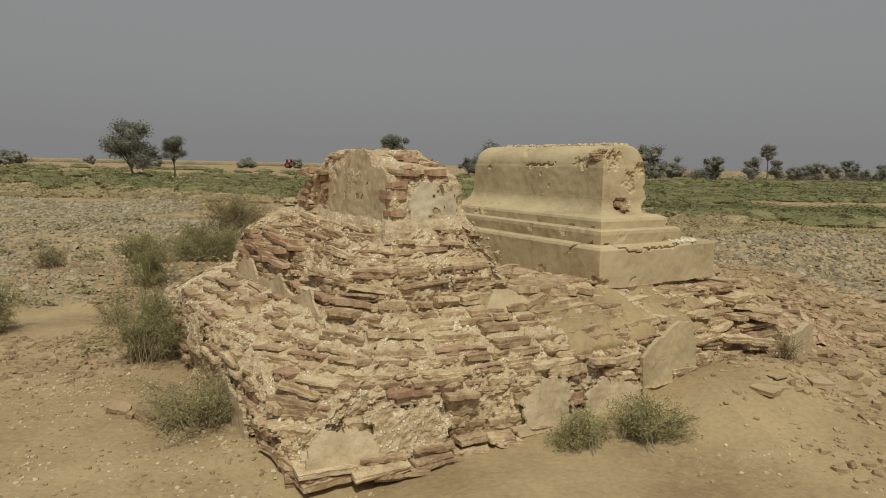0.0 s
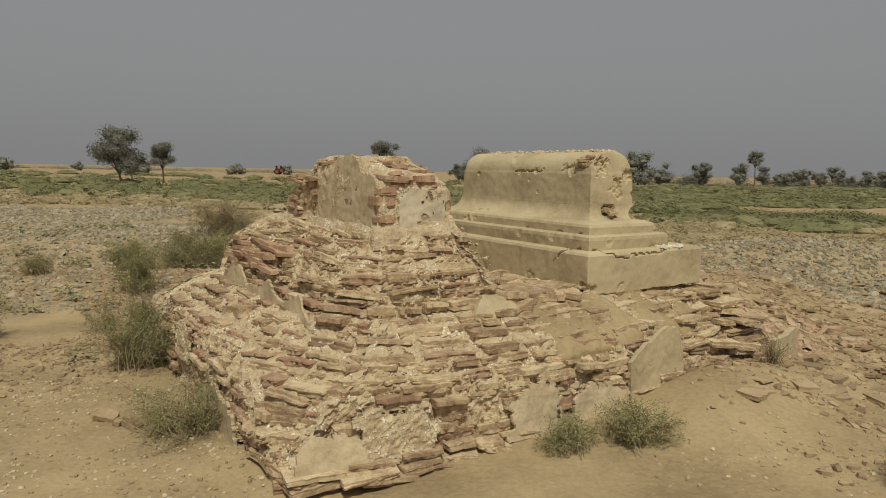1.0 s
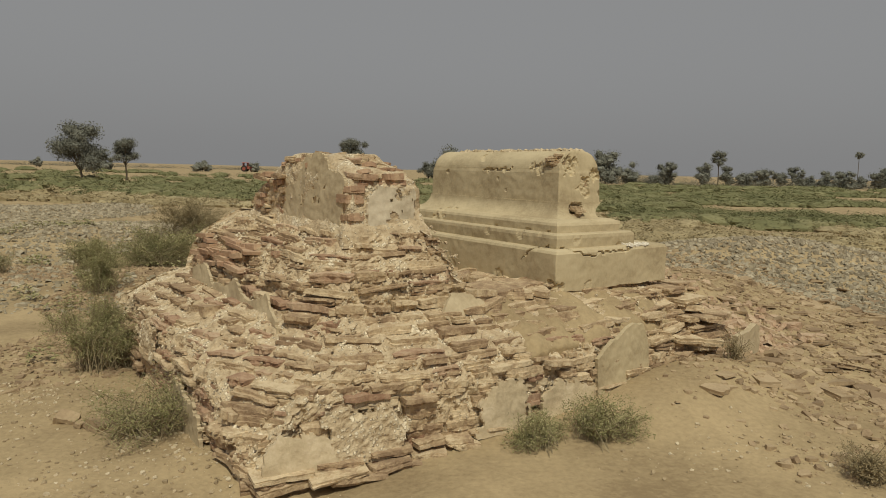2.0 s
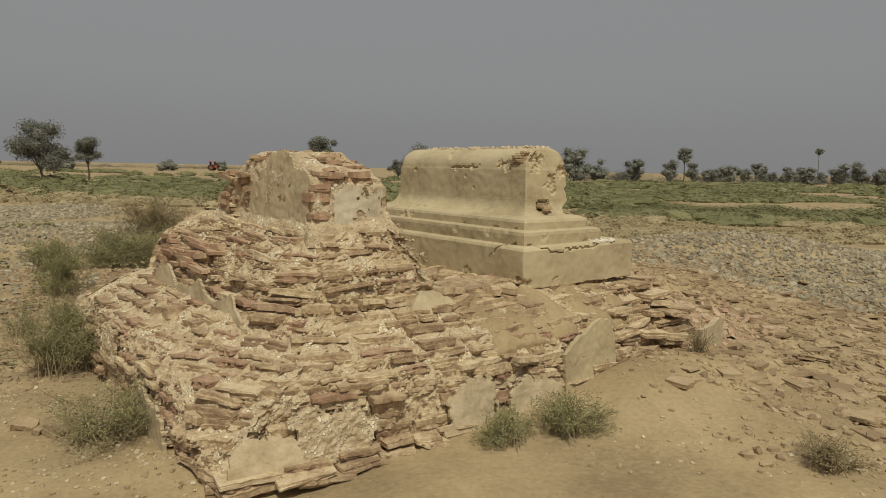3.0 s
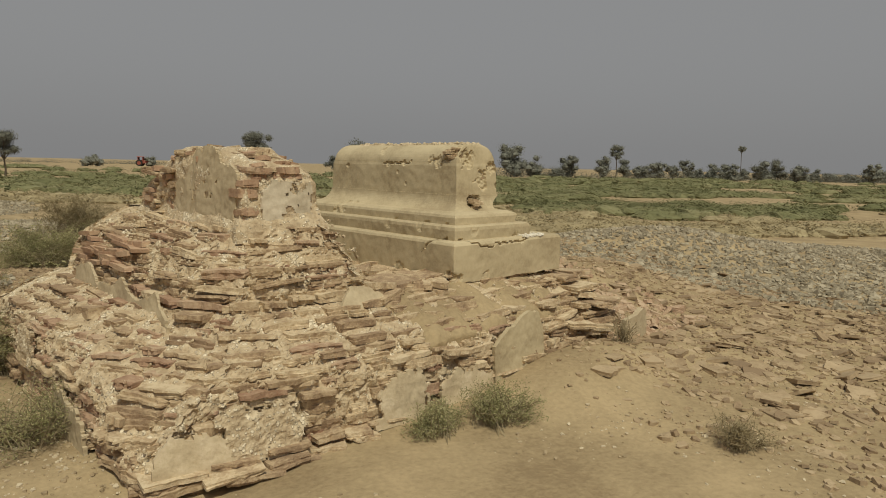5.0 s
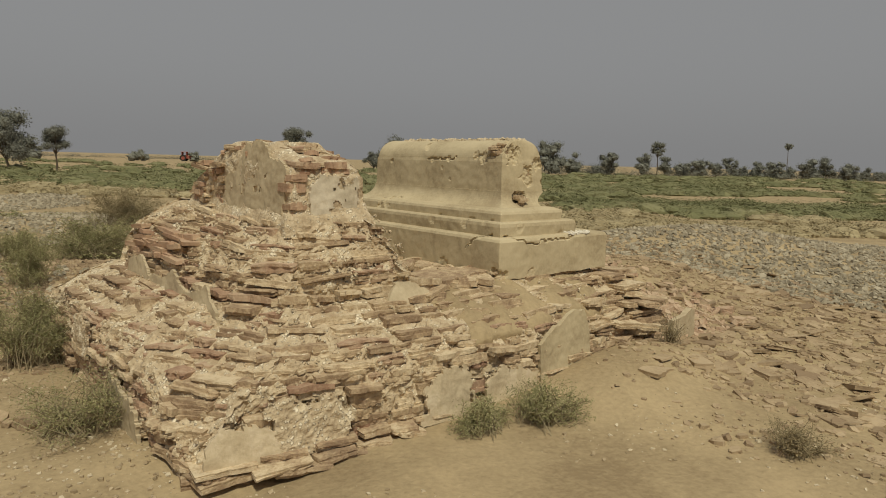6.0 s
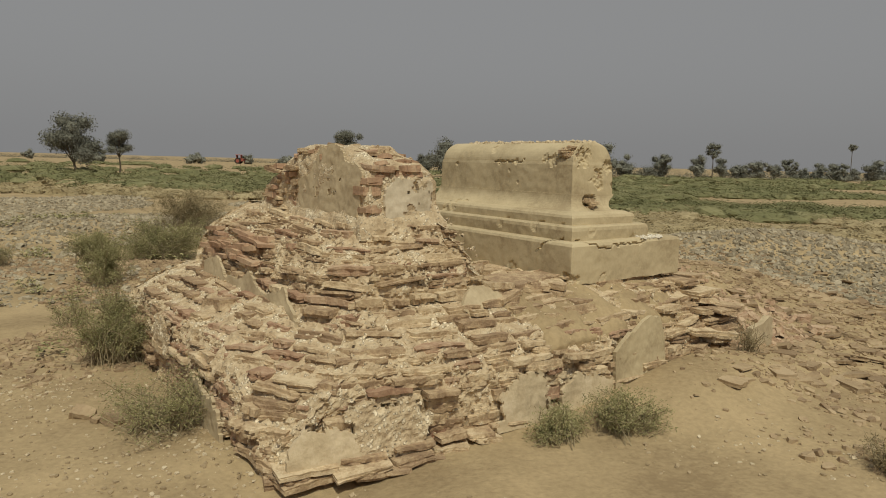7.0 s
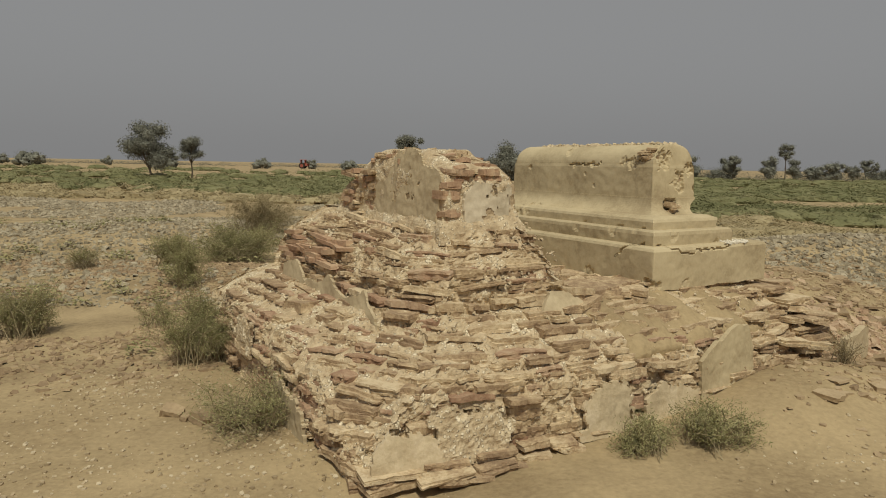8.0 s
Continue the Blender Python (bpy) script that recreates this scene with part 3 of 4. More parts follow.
sheet(tomb, 0.925, 1.31, 1.14, 0.96, 0.54, -90, 9, M_GREY, ragged=0.045, lean=4, top=profile((0, 0.45), (0.2, 0.66), (0.35, 0.95), (0.6, 0.98), (0.8, 0.80), (1, 0.66)), label="cream plaster with flaked holes",
      holes=((0.50, 0.54, 0.026), (0.56, 0.62, 0.024), (0.43, 0.50, 0.018), (0.33, 0.34, 0.030), (0.55, 0.36, 0.028), (0.60, 0.34, 0.02), (0.68, 0.52, 0.018)))
sheet(tomb, 1.29, 0.778, 1.15, 0.42, 0.30, 0, 10, M_LIME, ragged=0.08, label="pale grey plaster", top=profile((0, 0.7), (0.15, 1.0), (0.5, 0.95), (1, 0.9)), holes=((0.45, 0.15, 0.03), (0.52, 0.3, 0.03), (0.58, 0.75, 0.04), (0.75, 0.95, 0.05), (0.9, 0.6, 0.02)))
part("mortar_skirt", loft(*BODY, [(-0.065, 1.05), (-0.06, 1.12), (-0.045, 1.16), (-0.018, 1.20), (-0.002, 1.26), (0.03, 1.27)], 0.02, M_MORTAR, amp=0.018), tomb, "sandy mortar slope under the body")


sheet(platform, 2.25, 0.02, 0.40, 0.5, 0.16, 2, 41, M_MORTAR, lean=50, ragged=0.2, lumps=2.6)
sheet(platform, 1.1, 0.10, 0.47, 0.6, 0.15, 0, 42, M_MORTAR, lean=55, ragged=0.2, lumps=2.6)


def crumbs(rows, z0, z1, count, rng, parent, size=(0.007, 0.032)):
    """Crumbs of mortar and chips lodged on the ledges."""
    spots = []
    for _ in range(count):
        z = rng.uniform(z0, z1)
        line = smooth_line(between(rows, z), 0.05)
        a, b = line[rng.randrange(len(line))]
        s = size[0] + (size[1] - size[0]) * rng.random() ** 2.2
        p = place(a + rng.gauss(0.045, 0.016), b + rng.gauss(0.045, 0.016), z + 0.002)
        spots.append((p.x, p.y, p.z, s, s * rng.uniform(.6, 1), s * rng.uniform(.35, .8), rng.uniform(0, 6.3), rng.gauss(0, .4), rng.gauss(0, .4)))
    part("mortar_crumb", scatter("crumb", spots, M_MORTAR, rng, shape=chip_shape), parent, kind="stuff")


def dust_drift(u0, u1, z0, z1, mat, seed, cover=0.0, amp=0.03):
    """Blown dust lodged along the courses: it follows their slope and leaves the proud stones bare."""
    nu, nz = int((u1 - u0) / 0.02), int((z1 - z0) / 0.016)
    verts, faces = [], []
    for j in range(nz + 1):
        z = z0 + (z1 - z0) * j / nz
        line = smooth_line(between(PLINTH, z), 0.02)
        for i in range(nu + 1):
            u = u0 + (u1 - u0) * i / nu
            v = min(line, key=lambda p: abs(p[0] - u) + (9 if p[1] > 0.75 else 0))[1]
            edge = min(1.0, 6 * min(i / nu, 1 - i / nu), 5 * min(j / nz, 1 - j / nz + 0.2))
            out = cover - 0.05 * (1 - edge) + amp * (wob(u, z, seed, 5) + 0.6 * wob(u, z, seed, 13)) + 0.25 * amp * wob(u, z, seed, 40)
            verts.append(place(u, v - out, z + 0.4 * out))
    for j in range(nz):
        for i in range(nu):
            a = j * (nu + 1) + i
            faces.append((a, a + 1, a + nu + 2, a + nu + 1))
    return mesh("dust_drift", verts, faces, mat, smooth=True)


part("dust_drift", dust_drift(1.55, 3.7, 0.36, 0.69, M_SAND, 3, -0.012, 0.036), platform, "blown sand lodged among the slabs")

rng = random.Random(52)
# courses squeezed out under the plastered tomb
for z in (0.575, 0.612):
    u = 2.40
    while u < 3.95:
        s = rng.uniform(0.14, 0.36)
        m = Matrix.LocRotScale(place(u + s / 2, 0.50 + rng.gauss(0, 0.045), z + rng.gauss(0, .006)), Euler((rng.gauss(0, .04), rng.gauss(0, .04), radians(YAW) + rng.gauss(0, .1))), (s, 0.30, rng.uniform(.035, .05)))
        part("slab", SLABS[rng.randrange(16)], platform, m=m)
        u += s * rng.uniform(0.9, 1.15)
    v = 0.62
    while v < 1.7:
        s = rng.uniform(0.14, 0.32)
        m = Matrix.LocRotScale(place(2.54 + rng.gauss(0, 0.03), v + s / 2, z - 0.012 + rng.gauss(0, .006)), Euler((rng.gauss(0, .04), rng.gauss(0, .04), radians(YAW) + 1.57 + rng.gauss(0, .1))), (s, 0.24, rng.uniform(.03, .042)))
        part("slab", SLABS[rng.randrange(16)], platform, m=m)
        v += s * rng.uniform(1.0, 1.4)
# thin slabs jutting out under the near corner
for z, v0 in ((-0.035, 0.0), (0.0, -0.012), (0.032, 0.012)):
    u = 0.02
    while u < 1.3:
        s = rng.uniform(0.18, 0.42)
        m = Matrix.LocRotScale(place(u + s / 2, v0 + 0.075 - 0.13 * min(1, (u + s / 2) / 0.9) + rng.gauss(0, 0.022), z + rng.gauss(0, .006)), Euler((rng.gauss(0, .04), rng.gauss(0, .04), radians(YAW - 7) + rng.gauss(0, .14))), (s, 0.26, rng.uniform(.03, .042)))
        part("slab", SLABS[rng.randrange(16)], platform, m=m)
        u += s * rng.uniform(0.9, 1.05)
# the broken ledge that runs on past the upright slab
for z, u0, u1, v0 in ((0.20, 3.25, 3.75, -0.08), (0.26, 3.25, 3.8, -0.06), (0.315, 3.3, 3.8, -0.10), (0.37, 3.2, 3.95, -0.02), (0.425, 3.2, 4.0, 0.05), (0.48, 3.05, 3.85, 0.12), (0.535, 3.0, 3.8, 0.22), (0.59, 2.95, 3.7, 0.32)):
    u = u0
    while u < u1:
        s = rng.uniform(0.16, 0.42)
        m = Matrix.LocRotScale(place(u + s / 2, v0 + 0.12 + rng.gauss(0, 0.05), z + rng.gauss(0, .01)), Euler((rng.gauss(0.03, .07), rng.gauss(0, .06), radians(YAW) + rng.gauss(0, .25))), (s, rng.uniform(.24, .36), rng.uniform(.04, .058)))
        part("slab", SLABS[rng.randrange(16)], platform, m=m)
        u += s * rng.uniform(0.85, 1.2)


# loose slabs lying on the platform's top between the tombs
spots = []
for _ in range(150):
    u, v = rng.uniform(1.55, 2.5), rng.uniform(0.36, 2.6)
    p = place(u, v, 0.685 + rng.uniform(-.012, .03))
    s = rng.uniform(0.07, 0.26)
    spots.append((p.x, p.y, p.z, s, s * rng.uniform(.6, .9), rng.uniform(.025, .05), rng.uniform(0, 6.3), rng.gauss(0, .12), rng.gauss(0, .12)))
part("loose_slab", scatter("loose_slab", spots, M_STONE, rng), platform, kind="stuff")


crumbs(PLINTH, 0.0, 0.69, 3600, random.Random(5), platform)
crumbs(TIER, 0.74, 1.17, 1600, random.Random(6), tomb)


# ---- trees on the plain ----
def limb(a, b, r0, r1, sides=6):
    a, b = Vector(a), Vector(b)
    q = (b - a).to_track_quat("Z", "Y")
    v, f = [], []
    for p, r in ((a, r0), (b, r1)):
        for i in range(sides):
            t = 2 * math.pi * i / sides
            v.append(p + q @ Vector((math.cos(t) * r, math.sin(t) * r, 0)))
    f = [(i, (i + 1) % sides, sides + (i + 1) % sides, sides + i) for i in range(sides)]
    return v, f


def joined(pieces, mat, name="mesh"):
    verts, faces, off = [], [], 0
    for v, f in pieces:
        verts += list(v)
        faces += [tuple(i + off for i in q) for q in f]
        off += len(v)
    return mesh(name, verts, faces, mat)


def leaf_cloud(centres, rng, count, size):
    """Small folded leaf clumps strewn through the given balls (x, y, z, radius)."""
    pieces = []
    weights = [c[3] ** 2 for c in centres]
    for _ in range(count):
        x, y, z, r = rng.choices(centres, weights)[0]
        d = Vector((rng.gauss(0, 1), rng.gauss(0, 1), rng.gauss(0, 1))).normalized() * r * rng.random() ** 0.45
        p = Vector((x, y, z)) + Vector((d.x, d.y, d.z * 0.8)) * rng.choice((0.8, 1.0, 1.15, 1.3))
        q = Euler((rng.uniform(0, 6.3), rng.uniform(0, 6.3), rng.uniform(0, 6.3))).to_matrix()
        s = size * rng.uniform(0.6, 1.4)
        v = [p + q @ Vector(c) * s for c in ((-0.5, 0, 0), (0, -0.35, 0.12), (0.5, 0, 0), (0, 0.35, 0.12))]
        pieces.append((v, [(0, 1, 2), (0, 2, 3)]))
    return pieces


def lump(x, y, z, rx, rz, rng, rings=5, sides=9):
    """A small uneven mass that fills the inside of a crown or a shrub."""
    v, f, k = [], [], rng.uniform(0, 60)
    for j in range(rings + 1):
        t = math.pi * j / rings
        for i in range(sides):
            a = 2 * math.pi * i / sides
            d = Vector((math.sin(t) * math.cos(a), math.sin(t) * math.sin(a), math.cos(t)))
            q = 1 + 0.55 * noise.noise(d * 1.7 + Vector((k, 0, 0)))
            v.append((x + d.x * rx * q, y + d.y * rx * q, z + d.z * rz * q))
    for j in range(rings):
        for i in range(sides):
            m = (i + 1) % sides
            f.append((j * sides + i, j * sides + sides + i, j * sides + sides + m, j * sides + m))
    return v, f


def tree(x, y, h, w, seed, trunk=0.3, label="acacia tree with a dark haze-greyed crown on the far plain", leaves=5200, lean=0.0):
    rng = random.Random(seed)
    z = height(x, y) - 0.05
    t = thing("acacia_tree", x, y, z, label, "tree", group="trees on the plain")
    wood, balls = [], []
    r = min(h * 0.022, w * 0.028)
    fork = Vector((lean * h * trunk, 0, h * trunk))
    wood.append(limb((0, 0, 0), fork * 0.5 + Vector((r, 0, 0)), r * 1.4, r))
    wood.append(limb(fork * 0.5 + Vector((r, 0, 0)), fork, r, r * 0.85))
    n = 13
    for i in range(n):
        a = i * 2.4 + rng.uniform(-0.4, 0.4)
        reach = w * rng.uniform(0.08, 0.42)
        rise = rng.uniform(0.15, 1.0) * (1.0 - 0.9 * (reach / w) ** 1.5)
        tip = fork + Vector((math.cos(a) * reach + lean * h * 0.3, math.sin(a) * reach, h * (1 - trunk) * rise))
        mid = fork.lerp(tip, 0.5) + Vector((0, 0, h * 0.04))
        wood += [limb(fork, mid, r * 0.6, r * 0.4, 5), limb(mid, tip, r * 0.4, r * 0.15, 5)]
        balls.append((*tip, w * rng.uniform(0.14, 0.25)))
    balls.append((fork.x + lean * h * 0.3, 0, h * (0.55 + trunk * 0.35), w * 0.25))
    if trunk < 0.16:
        balls += [(w * rng.uniform(-.3, .3), w * rng.uniform(-.3, .3), h * rng.uniform(0.12, 0.5), w * rng.uniform(0.2, 0.30)) for _ in range(7)]
    part("trunk", joined(wood, M_BARK), t)
    filling = [lump(x, y, z, q * 0.6, q * 0.5, rng) for x, y, z, q in balls]
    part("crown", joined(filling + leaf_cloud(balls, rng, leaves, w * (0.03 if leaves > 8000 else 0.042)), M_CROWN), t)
    return t


def far(px, d):
    """A spot on the plain: the way to the right per metre ahead, and the metres ahead."""
    return 0.58 + px * d, -0.36 + d


# the way to the right, the metres ahead, height, width, bare trunk
TREES = [(-0.473, 55, 4.4, 4.2, 0.2), (-0.409, 57, 4.2, 2.3, 0.33), (-0.081, 90, 5.6, 3.8, 0.4),
         (0.072, 75, 4.0, 5.2, 0.1), (0.03, 85, 2.9, 2.6, 0.2)]
for k, (px, d, h, w, tr) in enumerate(TREES):
    tree(*far(px, d), h, w, 57 + k, tr, leaves=12000)


# ---- bushes ----
def bush(x, y, w, h, seed, label, leaf=M_LEAF, stems=130, name="desert_bush", leafy=60, size=0.013):
    rng = random.Random(seed)
    z = height(x, y) - 0.02
    t = thing(name, x, y, z, label, "bush", group="bushes round the tombs")
    twigs, leaves = [], []
    tufts = [(rng.uniform(0, 6.283), rng.random() ** 0.6, rng.uniform(0.6, 1.15)) for _ in range(11)]
    for _ in range(stems):
        a, lean, k = tufts[rng.randrange(11)]
        a, lean, k = a + rng.gauss(0, 0.30), min(1.1, max(0, lean + rng.gauss(0, 0.14))), k * rng.uniform(0.6, 1.05)
        base = Vector((rng.gauss(0, w * 0.10), rng.gauss(0, w * 0.10), 0))
        tip = Vector((math.cos(a) * lean * w / 2, math.sin(a) * lean * w / 2, h * math.sqrt(max(0.05, 1 - 0.8 * lean * lean)))) * k
        mid = base.lerp(tip, 0.5) + Vector((rng.gauss(0, w * 0.05), rng.gauss(0, w * 0.05), h * 0.10))
        twigs += [limb(base, mid, 0.003, 0.0022, 3), limb(mid, tip, 0.0022, 0.001, 3)]
        for _ in range(leafy):
            s = rng.uniform(0.2, 1.0) ** 0.7
            p = (base.lerp(mid, s * 2) if s < 0.5 else mid.lerp(tip, s * 2 - 1)) + Vector((rng.gauss(0, 0.022), rng.gauss(0, 0.022), rng.gauss(0, 0.02)))
            q = Euler((rng.uniform(0, 6.3), rng.uniform(-1, 1), rng.uniform(0, 6.3))).to_matrix()
            ln = size * rng.uniform(0.7, 2.0)
            leaves.append(([p + q @ Vector(c) for c in ((0, 0, 0), (ln * 0.5, -size * 0.22, 0.002), (ln, 0, 0), (ln * 0.5, size * 0.22, 0.002))], [(0, 1, 2, 3)]))
    part("twig_mass", joined(twigs, M_TWIG), t)
    if leaves:
        part("foliage", joined(leaves, leaf), t)
    return t


GREEN = "dusty green desert bush growing in sand beside the ruin"
bush(1.37, 3.31, 0.62, 0.24, 1, GREEN, stems=150, leafy=36)
bush(1.76, 3.38, 0.68, 0.30, 2, GREEN, stems=150, leafy=38)
bush(-0.88, 3.46, 0.92, 0.44, 3, "sparse half-dry bush against the platform's side", stems=170, leafy=30)
bush(-1.70, 4.78, 0.95, 0.62, 4, "dense dusty green bush beside the platform", stems=300)
bush(-3.1, 9.7, 1.9, 0.72, 5, "bright green bush behind the platform", stems=420, size=0.018)
bush(-3.7, 9.0, 1.2, 0.5, 15, GREEN, stems=240, size=0.017)
bush(-2.9, 7.5, 0.85, 0.55, 6, GREEN, stems=170)
bush(-3.6, 12.8, 2.2, 0.85, 7, "grey dry bush behind the platform", leaf=M_DRY, stems=320, size=0.022)
bush(-3.5, 5.3, 0.95, 0.52, 8, GREEN, stems=220)
bush(-4.9, 8.8, 1.1, 0.40, 9, "sparse grey-green bush on the shale", stems=120, leafy=24)
bush(-2.5, 5.75, 0.55, 0.32, 12, "small sparse bush on the sand", stems=60, leafy=24)
bush(3.12, 4.52, 0.36, 0.28, 13, "dry grass tuft at a broken plaster slab", leaf=M_DRY, stems=60, leafy=8)
bush(3.05, 2.86, 0.52, 0.22, 10, "small half-dry bush among fallen slabs", leaf=M_DRY, stems=110, leafy=22)


# ---- fallen stones ----
def loose(rng, x, y, s, flat=0.25, tilt=0.16):
    return (x, y, height(x, y) + s * flat * 0.12, s, s * rng.uniform(.55, .95), s * flat * rng.uniform(.6, 1.2), rng.uniform(0, 6.3), rng.gauss(0, tilt), rng.gauss(0, tilt))


rng = random.Random(77)
FALLEN = [mesh("fallen_stone", *slab_shape(rng, 2, 0.2), M_SHARD) for _ in range(10)]
made = 0
while made < 300:
    u, v = rng.uniform(2.5, 7.5), rng.uniform(-3.0, 2.2)
    if (u < 4.5 and v > -0.15) or rng.random() > 0.10 + 0.5 * (u - 2.65):
        continue
    p = place(u, v)
    s = 0.09 + 0.22 * rng.random() ** 1.3
    x, y, z, sx, sy, sz, turn, tx, ty = loose(rng, p.x, p.y, s, 0.14, 0.14)
    z -= 0.008
    ob = new("fallen_stone", FALLEN[rng.randrange(10)])
    ob.matrix_basis = Matrix.LocRotScale((x, y, z), Euler((tx, ty, turn)), (sx, sy, sz))
    tagged(ob, "broken sandstone slab lying on the rubble slope", "stone", "fallen slabs")
    made += 1
rest = []
while len(rest) < 700:
    u, v = rng.uniform(3.0, 8.5), rng.uniform(-3.6, 2.6)
    p = place(u, v)
    if (u < 4.5 and v > -0.2) or rng.random() > 0.3 + 0.3 * (u - 3.0) + 0.7 * wob(p.x, p.y, 9, 0.9):
        continue
    rest.append(loose(rng, p.x, p.y, 0.06 + 0.16 * rng.random() ** 1.6, 0.16, 0.2))
tagged(new("fallen_stone_scatter", scatter("fallen_stone", rest, M_SHARD, rng)), "broken flat sandstone pieces lying on the rubble slope", "rubble", kind="stuff")
for k, (x, y, s) in enumerate(((-1.42, 3.60, 0.14), (-1.31, 3.54, 0.08), (-1.21, 3.52, 0.13))):
    ob = new("fallen_stone", FALLEN[k])
    ob.matrix_basis = Matrix.LocRotScale((x, y, height(x, y) + 0.015), Euler((0.25, 0.2 - 0.2 * k, k * 1.3)), (s, s * 0.75, s * 0.5))
    tagged(ob, "rounded brown stone on sand beside a bush", "stone", "stones beside the bush")


def strew(name, label, count, where, size, mat, seed, flat=0.3, tilt=0.25):
    rng = random.Random(seed)
    spots = []
    while len(spots) < count:
        got = where(rng)
        if got:
            x, y, k = got
            spots.append(loose(rng, x, y, k * (size[0] + (size[1] - size[0]) * rng.random() ** 2), flat, tilt))
    return tagged(new(name, scatter(name, spots, mat, rng, shape=chip_shape)), label, "rubble", kind="stuff")


def in_platform(x, y):
    d = Vector((x, y, 0)) - ORIGIN
    u, v = d.dot(US), d.dot(VL)
    return -0.02 < u < 4.4 and -0.12 < v < 2.9


def near_rubble(rng):
    u, v = rng.uniform(2.45, 8.0), rng.uniform(-3.6, 4.0)
    p = place(u, v)
    if in_platform(p.x, p.y) or rng.random() > 0.08 + 0.7 * (u - 2.5) + 0.8 * wob(p.x, p.y, 0, 1.6):
        return None
    return p.x, p.y, 1.0


def grey_right(rng):
    x, y = rng.uniform(3.5, 14.5), rng.uniform(3.5, 14.0)
    edge = 0.8 * wob(x, y, 1, 0.5)
    if y < 9.15 - 0.97 * (x - 3.2) + edge or y > 12.6 + edge - 0.25 * max(0, x - 9) or in_platform(x, y):
        return None
    return x, y, 1.0


def grey_left(rng):
    x, y = rng.uniform(-24, 1.5), rng.uniform(6.5, 27.0) 
    edge = 1.2 * wob(x, y, 1, 0.3)
    if x > -1.0 - 0.02 * y + edge * 0.5 and y < 12 or x < -0.75 * y - 4 or in_platform(x, y) or wob(x, y, 4, 0.22) < -0.12:
        return None
    return x, y, 0.7 + 0.03 * y


def sand_left(rng):
    x, y = rng.uniform(-8, -0.6), rng.uniform(3.6, 9.5)
    if in_platform(x, y) or wob(x, y, 7, 0.8) < -0.15 or rng.random() > 0.5 * (y - 3.7) or x < -0.8 * y:
        return None
    return x, y, 1.0


def front(rng):
    x, y = rng.uniform(-2.5, 4.5), rng.uniform(1.6, 4.4)
    if in_platform(x, y) or rng.random() > 0.25 + 0.9 * wob(x, y, 2, 1.1) + (0.3 if x < -0.2 else -0.1 if x < 1.2 else -0.3):
        return None
    return x, y, 1.0


strew("brown_rubble", "small broken sandstone rubble on the slope", 11000, near_rubble, (0.014, 0.10), M_SHARD, 1, 0.3, 0.22)
def red_slope(rng):
    u, v = rng.uniform(3.85, 5.6), rng.uniform(-0.2, 2.2)
    if rng.random() > 1.1 - abs(u - 4.4) * 0.9 + 0.6 * wob(u, v, 5, 1.8):
        return None
    p = place(u, v)
    return p.x, p.y, 1.0


strew("reddish_rubble", "reddish broken sandstone beside the plastered tomb", 1500, red_slope, (0.02, 0.17), M_RED_STONE, 6, 0.3, 0.26)
strew("grey_shale_heap", "heap of flat grey shale chips", 24000, grey_right, (0.03, 0.125), M_SHALE, 2, 0.42, 0.36)
strew("grey_shale_field", "field of flat grey shale chips", 27000, grey_left, (0.035, 0.13), M_SHALE, 3, 0.45, 0.36)
strew("gravel", "brown gravel strewn on the sand", 13000, sand_left, (0.015, 0.10), M_SHARD, 4, 0.25, 0.28)
strew("pebbles", "small pale pebbles on the sand", 4200, front, (0.006, 0.038), M_PEBBLE, 5, 0.4)


# ---- scrub of the plain ----
def scrub(name, label, spots, mat, seed, full=True):
    """Low dusty shrubs, (x, y, width, height) each, as one spread of leaf clumps."""
    rng = random.Random(seed)
    pieces = []
    for x, y, w, h in spots:
        z, d = height(x, y), math.hypot(x, y)
        size = min(0.16, 0.02 + 0.0017 * d)
        if full and w > 0.5:
            pieces.append(lump(x, y, z, w * 0.36, h * 0.7, rng, 5, 11))
        for _ in range(int(min(300, 26 + 2.3 * w * h * 0.5 / size ** 2))):
            a, r = rng.uniform(0, 6.283), math.sqrt(rng.random())
            r *= 1 + 0.35 * wob(math.cos(a) + x, math.sin(a) + y, 0, 1.5)
            px, py = x + math.cos(a) * r * w / 2, y + math.sin(a) * r * w / 2
            pz = z + h * max(0.05, 1 - r * r) * rng.uniform(0.25, 1.1) + 0.03
            q = Euler((rng.uniform(-.3, .3), rng.uniform(-.3, .3), rng.uniform(0, 6.3))).to_matrix()
            s = size * rng.uniform(0.6, 1.5)
            c = Vector((px, py, pz))
            pieces.append(([c + q @ Vector(k) * s for k in ((-.5, 0, 0), (0, -.4, .15), (.5, 0, 0), (0, .4, .15))], [(0, 1, 2), (0, 2, 3)]))
    return tagged(new(name, joined(pieces, mat)), label, "scrub", kind="stuff")


def belt(rng, count, tan0, tan1, d0, d1, w, h, keep=-0.1, scale=0.07):
    out = []
    while len(out) < count:
        d = 1 / (1 / d1 + (1 / d0 - 1 / d1) * rng.random())
        t = rng.uniform(tan0, tan1)
        x, y = 0.58 + t * d, -0.36 + d
        if wob(x * 0.6, y * 1.5, 8, scale) + 0.4 * wob(x, y, 2, 0.4) < keep:
            continue
        k = 0.6 + 1.1 * rng.random() ** 1.6
        out.append((x, y, w * k * (0.6 + d / 90), h * min(1.3, k) * (0.7 + d / 150)))
    return out


